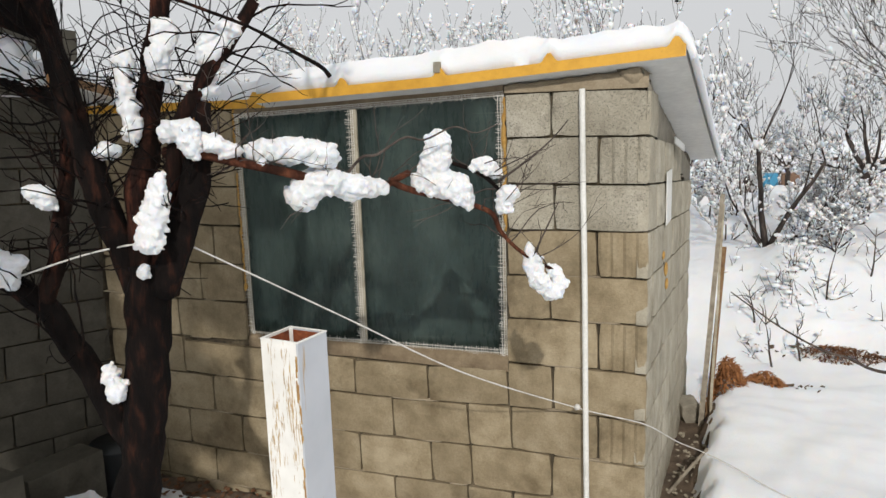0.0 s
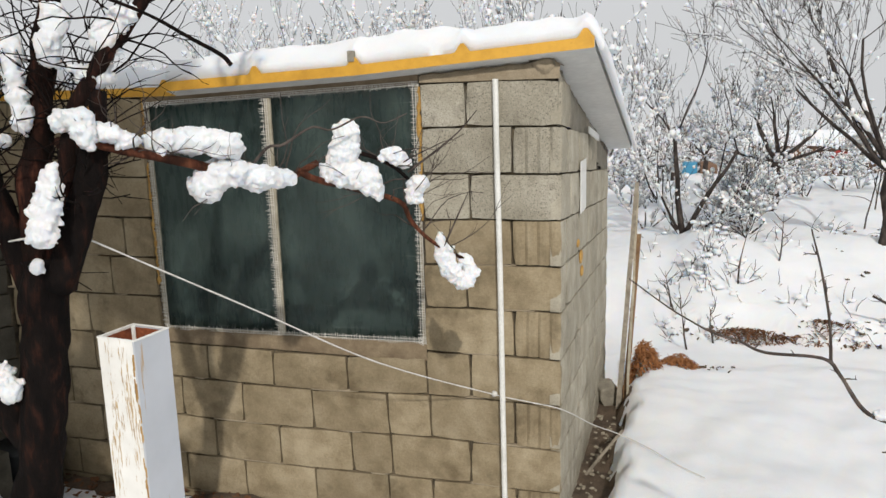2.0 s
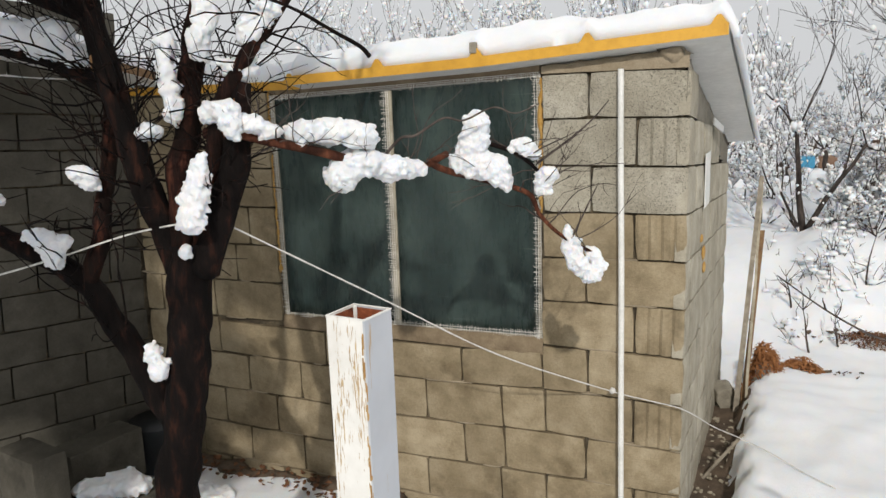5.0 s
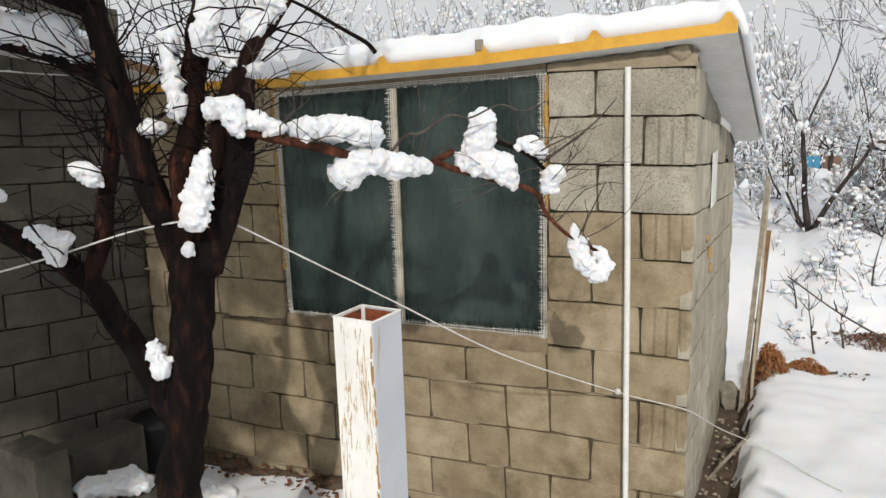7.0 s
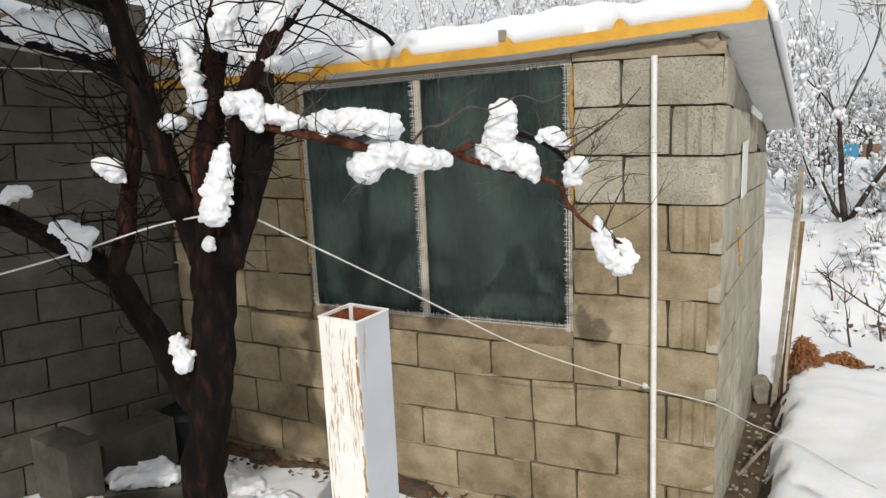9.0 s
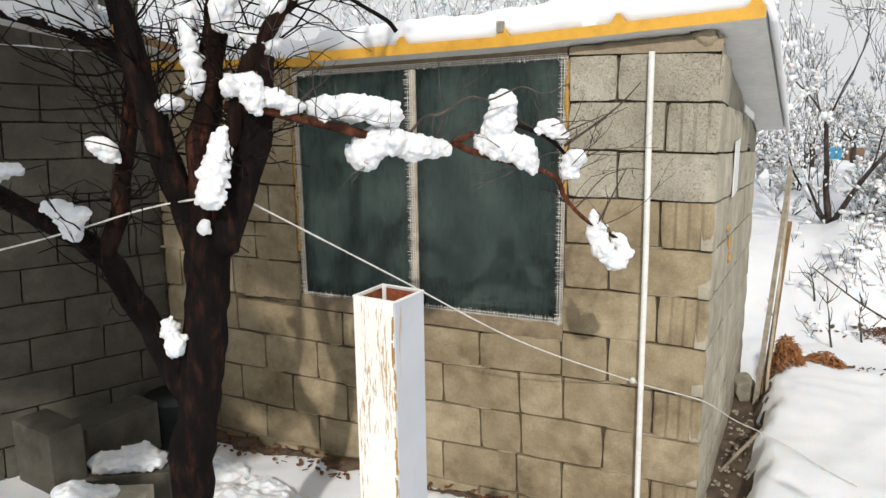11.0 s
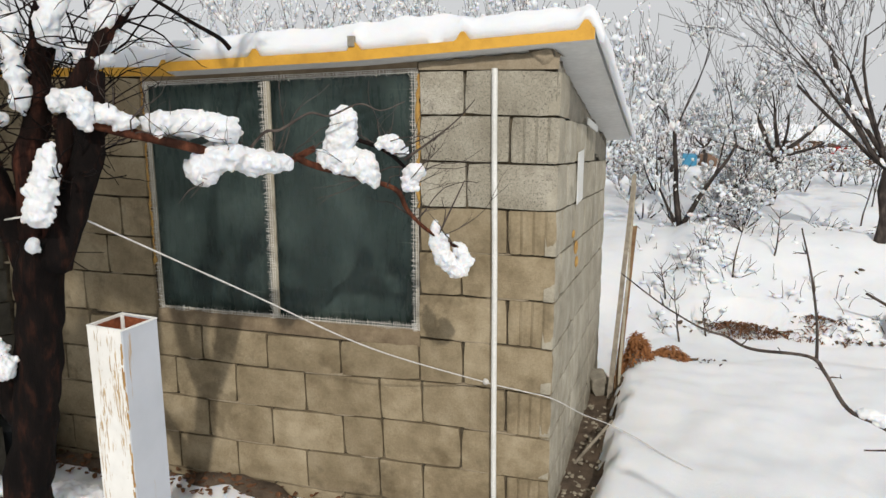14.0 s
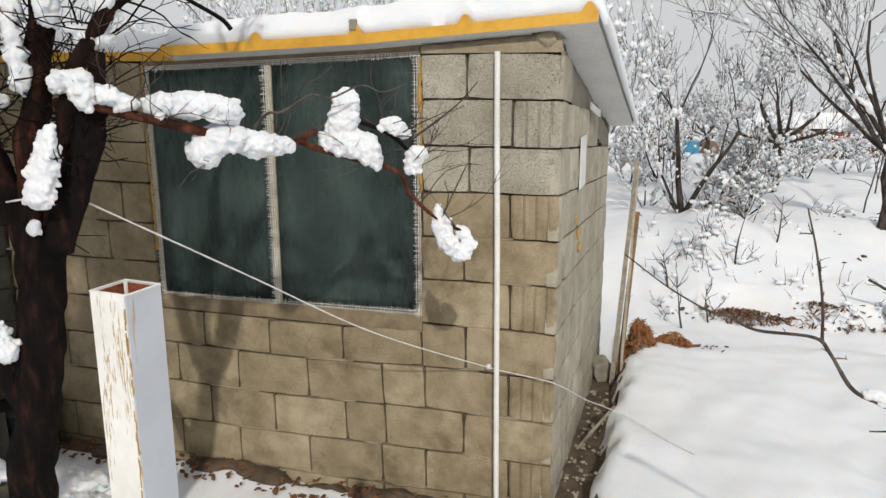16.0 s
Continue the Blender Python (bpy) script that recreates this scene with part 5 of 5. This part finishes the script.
stake("weathered grey wooden stake leaning by the shed", (0.125, 1.6, 0.05), (0.212, 1.6, 1.50), 0.032, weathered_wood)
stake("brown wooden stake leaning by the shed", (0.165, 1.63, 0.08), (0.228, 1.64, 1.18), 0.034, brown_wood)
stake("thin pale stake leaning by the shed", (0.18, 1.58, 0.1), (0.222, 1.60, 1.44), 0.016, frame_wood, 0.014)
bm = bmesh.new()
box(bm, (0.003, 0.56, 1.46), (0.007, 0.77, 1.71), 0.001)
tagged(new("plastic_strip", finish(bm, "plastic_strip", white_plastic)), "white plastic strip stuck on the side wall", "strip")

bm = bmesh.new()
box(bm, (0.004, 0.86, 1.83), (0.012, 1.08, 1.87), 0.003)
for v in bm.verts:
    v.co.z -= 0.22 * (v.co.y - 0.8) + 0.03 * noise.noise(v.co * 9)
    v.co.x += 0.05 * step(0.9, 1.25, v.co.y)
tagged(new("plaster_flap", finish(bm, "plaster_flap", white_plastic)), "broken white board hanging under the side eave", "board")
for yy, zz, rr in ((0.62, 1.24, 0.035), (0.66, 1.16, 0.028), (0.5, 1.33, 0.02)):
    bm = bmesh.new()
    bmesh.ops.create_icosphere(bm, subdivisions=2, radius=1.0)
    for v in bm.verts:
        v.co = Vector((0.002 + v.co.x * 0.008, yy + v.co.y * rr * 1.5, zz + v.co.z * rr)) * (1 + 0.002 * noise.noise(v.co * 4))
    part("foam_blot", bm, foam, wall_side, "yellow foam blot", smooth=True)

# ---------------------------------------------------------------- twig in the foreground
near_twig = thing("bare_branch", "bare grey orchard branch reaching over the snow", "branch", (1.25, -1.25, 1.02))
fore = []
fore.append(limb("stem", [(1.25, -1.25, 1.02), (1.05, -1.25, 1.20), (0.945, -1.25, 1.26), (0.874, -1.25, 1.292), (0.82, -1.24, 1.37), (0.779, -1.25, 1.41), (0.657, -1.25, 1.415), (0.60, -1.2, 1.425), (0.543, -1.2, 1.44), (0.45, -1.2, 1.49), (0.342, -1.2, 1.566)], 0.0066, 0.0016, bark_grey, near_twig, 0.15, 8))
fore.append(limb("side_shoot", [(0.80, -1.24, 1.395), (0.79, -1.24, 1.50), (0.765, -1.24, 1.62), (0.739, -1.25, 1.71)], 0.0042, 0.0018, bark_grey, near_twig, 0.15, 6))
fore.append(limb("side_shoot", [(1.10, -1.25, 1.16), (1.0, -1.25, 1.20), (0.92, -1.24, 1.19)], 0.004, 0.0018, bark_grey, near_twig, 0.15, 6))
tagged(twigs("spurs", fore, 16, 0.035, 0.0022, bark_grey, near_twig, 12, 0.1), kind="stuff")
snow_clump("snow_clump", "thin wet snow on the bare branch", [(0.92, -1.25, 1.285, 0.03, 0.015, 0.014), (0.955, -1.25, 1.268, 0.025, 0.015, 0.014)], 61)


fallen = thing("fallen_branch", "dark broken branch leaning out of the snow by the rock", "branch", (2.12, 3.0, 0.30))
limb("stem", [(2.22, 2.98, 0.28), (2.10, 3.0, 0.375), (1.97, 3.0, 0.45), (1.83, 3.0, 0.525)], 0.014, 0.010, bark_grey, fallen, 0.15, 8)
limb("side_shoot", [(2.10, 3.0, 0.37), (2.14, 2.98, 0.43), (2.22, 2.96, 0.50)], 0.008, 0.004, bark_grey, fallen, 0.15, 6)
tagged(twigs("spurs", [[Vector((2.1, 3.0, 0.38)), Vector((2.0, 3.0, 0.44)), Vector((1.9, 3.0, 0.49))]], 10, 0.10, 0.003, bark_grey, fallen, 42, 0.0), kind="stuff")


# ---------------------------------------------------------------- orchard trees
def grow(rng, p, d, length, r, depth, out, lift, spread):
    n = 5
    pts, rad = [p.copy()], [r]
    for i in range(n):
        d = (d + Vector((rng.uniform(-1, 1), rng.uniform(-1, 1), rng.uniform(-1, 1))) * 0.17 + Vector((0, 0, lift))).normalized()
        p = p + d * length / n
        pts.append(p.copy())
        rad.append(lerp(r, r * 0.55, (i + 1) / n))
    out.append((depth, pts, rad))
    if depth == 0:
        return
    kids = rng.randrange(2, 5) if depth > 1 else rng.randrange(2, 6)
    for k in range(kids):
        i = rng.randrange(1, n + 1) if k else n
        dd = (pts[i] - pts[i - 1]).normalized()
        side = Vector((rng.uniform(-1, 1), rng.uniform(-1, 1), rng.uniform(-0.4, 0.8)))
        grow(rng, pts[i], (dd + side * spread).normalized(), length * rng.uniform(0.5, 0.85), rad[i] * rng.uniform(0.36, 0.58), depth - 1, out, lift, spread)


def orchard_tree(label, at, stems, depth, seed, lift=0.10, spread=0.8, load=0.6, thin=0.0021, group="orchard trees", fork=None, keep=0.4, puff=1.0):
    """stems: (direction, length, radius). Trunk and limbs, fine shoots, and the snow that lies along them."""
    tree = thing("tree", label, "tree", at, group)
    rng = random.Random(seed)
    out = []
    start = Vector((0, 0, -0.05))
    if fork:
        top, r0, r1 = Vector(fork[0]), fork[1], fork[2]
        trunk_path = smooth_path([(0, 0, -0.05), top * 0.35 + Vector((0.02, 0, 0)), top * 0.7 + Vector((-0.02, 0, 0)), top], 4)
        out.append((depth, trunk_path, [lerp(r0, r1, i / (len(trunk_path) - 1)) for i in range(len(trunk_path))]))
        start = top
    for d, length, r in stems:
        grow(rng, start.copy(), Vector(d).normalized(), length, r, depth, out, lift, spread)
    wood, fine, white = bmesh.new(), bmesh.new(), bmesh.new()
    for lev, pts, rad in out:
        rad = [max(v, thin) for v in rad]
        if lev >= depth - 1:
            tube(wood, pts, rad, 7, 0.15)
        else:
            tube(fine, pts, rad, 3, cap=False)
        for i in range(len(pts) - 1):
            d = (pts[i + 1] - pts[i])
            flat = 1 - abs(d.normalized().z)
            low = max(keep, 1.15 - 0.42 * max(pts[i].z, 0.0))
            if rng.random() < load * low * (0.12 + flat):
                w = (0.006 + 0.8 * rad[i] + 0.020 * rng.random() ** 2) * puff
                a, b = pts[i], lerp(pts[i], pts[i + 1], rng.uniform(0.5, 1.0))
                up = Vector((0, 0, w * 0.6))
                m = (a + b) / 2 + up * rng.uniform(1.0, 1.6)
                tube(white, [a + up * 0.4, lerp(a, m, 0.6) + up * 0.4, m, lerp(m, b, 0.5) + up * 0.3, b + up * 0.3], [w * 0.25, w, w * 1.15, w * 0.9, w * 0.2], 5, 0.5)
    part("trunk", wood, bark_twig, tree, smooth=True)
    tagged(part("crown", fine, bark_twig, tree), "fine bare shoots", kind="stuff")
    tagged(part("snow_load", white, snow_lump, tree, "snow lying along the twigs", smooth=True), kind="stuff")
    return tree


def on_ground(x, y, dz=0.0):
    return (x, y, ground_z(x, y) + dz)


bush_tree = orchard_tree("bare young fruit tree with two dark stems in snow", on_ground(0.50, 4.9), [((-0.06, 0.05, 1), 1.0, 0.034), ((0.30, 0.0, 1), 1.0, 0.028), ((0.9, -0.2, 0.5), 0.6, 0.022), ((-0.5, 0.2, 0.8), 0.75, 0.016), ((-0.8, 0.3, 0.7), 0.8, 0.014)], 4, 21, 0.06, 0.72, 0.85, keep=0.5)
old_tree = orchard_tree("gnarled old orchard tree with thick dark trunk", on_ground(1.43, 6.3), [((0.5, 0.05, 0.8), 0.5, 0.030), ((-0.55, 0.1, 0.7), 0.5, 0.030), ((0.05, 0.2, 1.0), 0.55, 0.030), ((0.9, -0.2, 0.35), 0.5, 0.022), ((-0.9, -0.1, 0.3), 0.5, 0.022), ((0.3, -0.3, 1.0), 0.5, 0.02)], 4, 22, 0.04, 0.85, 0.85, fork=((0.08, 0, 0.55), 0.075, 0.06), keep=0.7, puff=1.1)
side_tree = orchard_tree("spreading bare fruit tree with dark forked trunk", on_ground(2.20, 4.4), [((-0.7, -0.1, 0.95), 0.95, 0.025), ((-0.15, 0.2, 1), 0.9, 0.027), ((0.55, 0, 0.9), 0.9, 0.027), ((-1.0, -0.15, 0.55), 1.1, 0.020), ((-0.9, 0.2, 0.9), 1.2, 0.020), ((-1.0, -0.3, 0.75), 1.3, 0.018), ((-0.5, -0.3, 1.0), 1.3, 0.018)], 4, 23, 0.0, 0.65, 0.6, fork=((0.0, 0, 0.62), 0.058, 0.045))

shed_trees = []
for n, (x, y, s) in enumerate(((-0.7, 4.2, 31), (-2.0, 4.6, 32), (-3.4, 4.3, 33), (-4.8, 5.4, 34))):
    shed_trees.append(orchard_tree("snowy bare orchard tree behind the shed", on_ground(x, y), [((0.1, 0, 1), 1.15, 0.05), ((0.55, 0.1, 1), 1.05, 0.032), ((-0.55, 0.0, 1), 1.05, 0.032), ((0.0, -0.5, 1.0), 1.0, 0.03)], 4, s, 0.10, 0.68, 1.9, keep=0.9, puff=1.25))

rng = random.Random(77)
BACK_ROWS = [(-2.6, 7.2), (-0.9, 7.6), (-5.4, 7.6), (0.9, 11.2), (3.9, 10.4), (-3.8, 9.8), (2.5, 13.0), (5.6, 12.5), (-6.8, 10.5), (0.3, 15.0), (4.2, 16.0), (7.2, 15.0), (1.9, 18.0)]
for n, (x, y) in enumerate(BACK_ROWS):
    src = shed_trees[n % 4] if x < 0 else (bush_tree, old_tree)[n % 2]
    k = rng.uniform(0.85, 1.15) * (1.0 if x < 0 else 0.62)
    copy_thing(src, Matrix.Translation(on_ground(x, y)) @ Euler((0, 0, rng.uniform(0, 6.28))).to_matrix().to_4x4() @ Matrix.Diagonal((k, k, k, 1)))

shrub_a = orchard_tree("low snowy bare shrub in the orchard", on_ground(0.95, 5.3), [((0.6, 0, 0.8), 0.30, 0.010), ((-0.6, 0.1, 0.8), 0.30, 0.010), ((0.1, -0.5, 0.9), 0.32, 0.010), ((0.0, 0.4, 1.0), 0.34, 0.010)], 3, 51, 0.05, 0.8, 1.5, group="orchard shrubs")
shrub_b = orchard_tree("low snowy bare shrub in the orchard", on_ground(0.1, 5.6), [((0.8, 0, 0.6), 0.30, 0.009), ((-0.5, -0.3, 0.8), 0.26, 0.009), ((0.1, 0.3, 1.0), 0.36, 0.010)], 3, 52, 0.05, 0.85, 1.5, group="orchard shrubs")
rng = random.Random(78)
for n in range(20):
    x, y = rng.uniform(-0.3, 5.0), rng.uniform(7.2, 11.0)
    if n < 4:
        x, y = rng.uniform(-0.1, 1.3), rng.uniform(4.6, 5.8)
    k = rng.uniform(0.7, 1.5)
    copy_thing((shrub_a, shrub_b)[n % 2], Matrix.Translation(on_ground(x, y)) @ Euler((0, 0, rng.uniform(0, 6.28))).to_matrix().to_4x4() @ Matrix.Diagonal((k, k, k * 0.8, 1)))


def far_wood(name, label, y, x0, x1, count, height, seed):
    """A far belt of snowy bushes, joined."""
    rng = random.Random(seed)
    wood, white = bmesh.new(), bmesh.new()
    for _ in range(count):
        x, yy = rng.uniform(x0, x1), y + rng.uniform(-1.5, 1.5)
        p = Vector((x, yy, ground_z(x, yy)))
        for _ in range(7):
            d = Vector((rng.uniform(-0.7, 0.7), rng.uniform(-0.5, 0.5), 1))
            pts = twig_path(p, d, height * rng.uniform(0.5, 1.1), rng, n=5, wobble=0.3)
            f = height / 2.6
            tube(wood, pts, [v * f for v in (0.022, 0.018, 0.014, 0.011, 0.008, 0.005)], 3, cap=False)
            for q in pts[2:]:
                if rng.random() < 0.6:
                    s = rng.uniform(0.03, 0.10) * (0.45 + 0.55 * f)
                    bmesh.ops.create_icosphere(white, subdivisions=1, radius=1.0, matrix=Matrix.Translation(q + Vector((rng.uniform(-0.1, 0.1), 0, 0.03))) @ Euler((rng.uniform(-1, 1), rng.uniform(-1, 1), rng.uniform(0, 6))).to_matrix().to_4x4() @ Matrix.Diagonal((s * 1.5, s * 0.7, s * 0.7, 1)))
    wood_ob = tagged(new(name, finish(wood, name, bark_grey)), label, "bushes", kind="stuff")
    tagged(new("bush_snow", finish(white, "bush_snow", snow_lump, True)), "snow on the far belt of bushes", "snow", kind="stuff")


far_wood("far_bushes", "distant snowy belt of bare bushes", 21.0, -14, 15, 190, 1.7, 5)
far_wood("far_bushes", "distant snowy belt of bare bushes", 32.0, -22, 24, 240, 2.5, 6)


# ---------------------------------------------------------------- far buildings
def far_house(label, x, y, w, d, h, mat):
    ob = thing("house", label, "house", on_ground(x, y, -0.1), "far houses")
    bm = bmesh.new()
    box(bm, (-w / 2, -d / 2, 0), (w / 2, d / 2, h), 0.02)
    part("wall", bm, mat, ob)
    bm = bmesh.new()
    vs = [bm.verts.new(p) for p in ((-w / 2 - 0.2, -d / 2 - 0.2, h), (w / 2 + 0.2, -d / 2 - 0.2, h), (w / 2 + 0.2, d / 2 + 0.2, h), (-w / 2 - 0.2, d / 2 + 0.2, h), (-w / 2 - 0.2, 0, h + 0.5), (w / 2 + 0.2, 0, h + 0.5))]
    for f in ((0, 1, 5, 4), (2, 3, 4, 5), (1, 2, 5), (3, 0, 4), (3, 2, 1, 0)):
        bm.faces.new([vs[i] for i in f])
    part("roof", bm, snow, ob, "snow-covered roof")
    for k in range(max(1, int(w / 1.6))):
        bm = bmesh.new()
        cx = -w / 2 + 0.8 + 1.6 * k
        box(bm, (cx - 0.25, -d / 2 - 0.03, h * 0.4), (cx + 0.25, -d / 2 + 0.02, h * 0.8))
        part("window", bm, black_plastic, ob)


far_house("far brown walled house under snow", 4.6, 28.5, 3.6, 2.5, 1.5, far_brown)
far_house("far grey walled house under snow", 8.4, 28.0, 3.0, 2.5, 1.4, far_wall)
far_band = thing("garden_wall", "long low brown garden wall far across the field", "wall", on_ground(8.5, 24.0, -0.1))
for n in range(6):
    bm = bmesh.new()
    box(bm, (-6.0 + 2.0 * n, -0.1, 0.0), (-4.02 + 2.0 * n, 0.1, 0.92 + 0.05 * math.sin(n * 2.3)), 0.02)
    part("wall_panel", bm, far_brown, far_band)
    bm = bmesh.new()
    box(bm, (-6.0 + 2.0 * n, -0.14, 0.93 + 0.05 * math.sin(n * 2.3)), (-4.02 + 2.0 * n, 0.14, 1.05 + 0.05 * math.sin(n * 2.3)), 0.04)
    part("coping_snow", bm, snow, far_band, "snow on the wall top")
bm = bmesh.new()
box(bm, (0.50, 13.9, ground_z(0.6, 14) - 0.02), (0.80, 14.2, 0.58), 0.02)
tagged(new("blue_bin", finish(bm, "blue_bin", far_blue)), "far blue plastic water bin among the trees", "bin")
bm = bmesh.new()
box(bm, (0.86, 14.0, ground_z(1, 14) - 0.02), (1.2, 14.3, 0.58), 0.02)
tagged(new("brown_crate", finish(bm, "brown_crate", far_brown)), "far brown wooden crate stack among the trees", "crate")
sign = thing("road_sign", "far round red and white sign on a pole", "sign", on_ground(5.75, 26.5))
bm = bmesh.new()
tube(bm, [(0, 0, 0), (0, 0, 1.0)], [0.03, 0.03], 6)
part("post", bm, far_wall, sign)
bm = bmesh.new()
tube(bm, [(0, -0.05, 0.95), (0, -0.02, 0.95)], [0.30, 0.30], 16)
part("disc", bm, far_red, sign)
bm = bmesh.new()
box(bm, (-0.2, -0.065, 0.88), (0.2, -0.052, 1.02))
part("white_bar", bm, white_plastic, sign)

# weeds, dead stalks and small snow tufts along the rough snow of the field edge
rng = random.Random(311)
weed, tuft = bmesh.new(), bmesh.new()
for _ in range(46):
    cx, cy = rng.uniform(0.25, 2.6), rng.uniform(2.85, 5.4)
    if rng.random() < 0.4:
        cx, cy = rng.uniform(0.25, 1.0), rng.uniform(3.6, 5.0)
    for _ in range(rng.randrange(3, 9)):
        x, y = cx + rng.gauss(0, 0.09), cy + rng.gauss(0, 0.09)
        p = Vector((x, y, ground_z(x, y) - 0.02))
        path = twig_path(p, (rng.uniform(-0.9, 0.9), rng.uniform(-0.5, 0.5), 0.9), rng.uniform(0.06, 0.24), rng, n=4, wobble=0.4)
        tube(weed, path, [0.0032, 0.003, 0.0026, 0.002, 0.0014], 4)
        if rng.random() < 0.6:
            q = path[rng.randrange(1, 4)]
            s = rng.uniform(0.010, 0.03)
            r = bmesh.ops.create_icosphere(tuft, subdivisions=2, radius=1.0)
            for v in r["verts"]:
                n = 1 + 0.4 * noise.noise(v.co * 1.7 + q * 9)
                v.co = q + Vector((v.co.x * 1.5 * s, v.co.y * s, v.co.z * s * 0.8)) * n
tagged(new("weed_stalks", finish(weed, "weed_stalks", bark_grey)), "dead brown weed stalks poking out of snow", "weeds", kind="stuff")
tagged(new("snow_tufts", finish(tuft, "snow_tufts", snow_lump, True)), "small snow tufts on the weed stalks", "snow", kind="stuff")
scatter("leaf_litter", "dark dead leaves showing on the field snow", soil, ((1.6, 3.4), (2.95, 5.2), 0.0), 46, 0.022, 9, 0.25)

# saplings and weeds in the snow near the fence
for n, (x, y, h) in enumerate(((0.55, 2.75, 0.42), (0.75, 2.95, 0.30), (0.95, 3.6, 0.5), (1.3, 4.0, 0.45), (0.42, 3.4, 0.35), (2.2, 5.2, 0.9), (2.5, 6.2, 1.1))):
    sap = thing("sapling", "thin bare sapling standing in snow", "sapling", on_ground(x, y), "saplings by the field")
    r2 = random.Random(90 + n)
    bm = bmesh.new()
    main = twig_path((0, 0, -0.03), (r2.uniform(-0.2, 0.2), 0, 1), h, r2, n=6, wobble=0.12)
    tube(bm, main, [0.009, 0.008, 0.007, 0.006, 0.004, 0.003, 0.002], 5)
    part("stem", bm, bark_grey, sap)
    for _ in range(7):
        bm = bmesh.new()
        k = r2.randrange(1, 6)
        sub = twig_path(main[k], (r2.uniform(-1, 1), r2.uniform(-0.6, 0.6), 0.7), h * r2.uniform(0.25, 0.55), r2, n=4)
        tube(bm, sub, [0.004, 0.0035, 0.003, 0.002, 0.0015], 4)
        part("shoot", bm, bark_grey, sap)

# set the snow masses as plain meshes
depsgraph = bpy.context.evaluated_depsgraph_get()
baked = [(ob, bpy.data.meshes.new_from_object(ob.evaluated_get(depsgraph))) for ob in CLUMPS]
for ob, me in baked:
    ob.modifiers.clear()
    bm = bmesh.new()
    bm.from_mesh(me)
    rest, pieces = set(bm.verts), []
    while rest:
        todo = [rest.pop()]
        piece = list(todo)
        while todo:
            for e in todo.pop().link_edges:
                for v in e.verts:
                    if v in rest:
                        rest.discard(v)
                        todo.append(v)
                        piece.append(v)
        pieces.append(piece)
    pieces.sort(key=len)
    for piece in pieces[:-1]:
        bmesh.ops.delete(bm, geom=piece, context="VERTS")
    bm.to_mesh(me)
    bm.free()
    ob.data = me
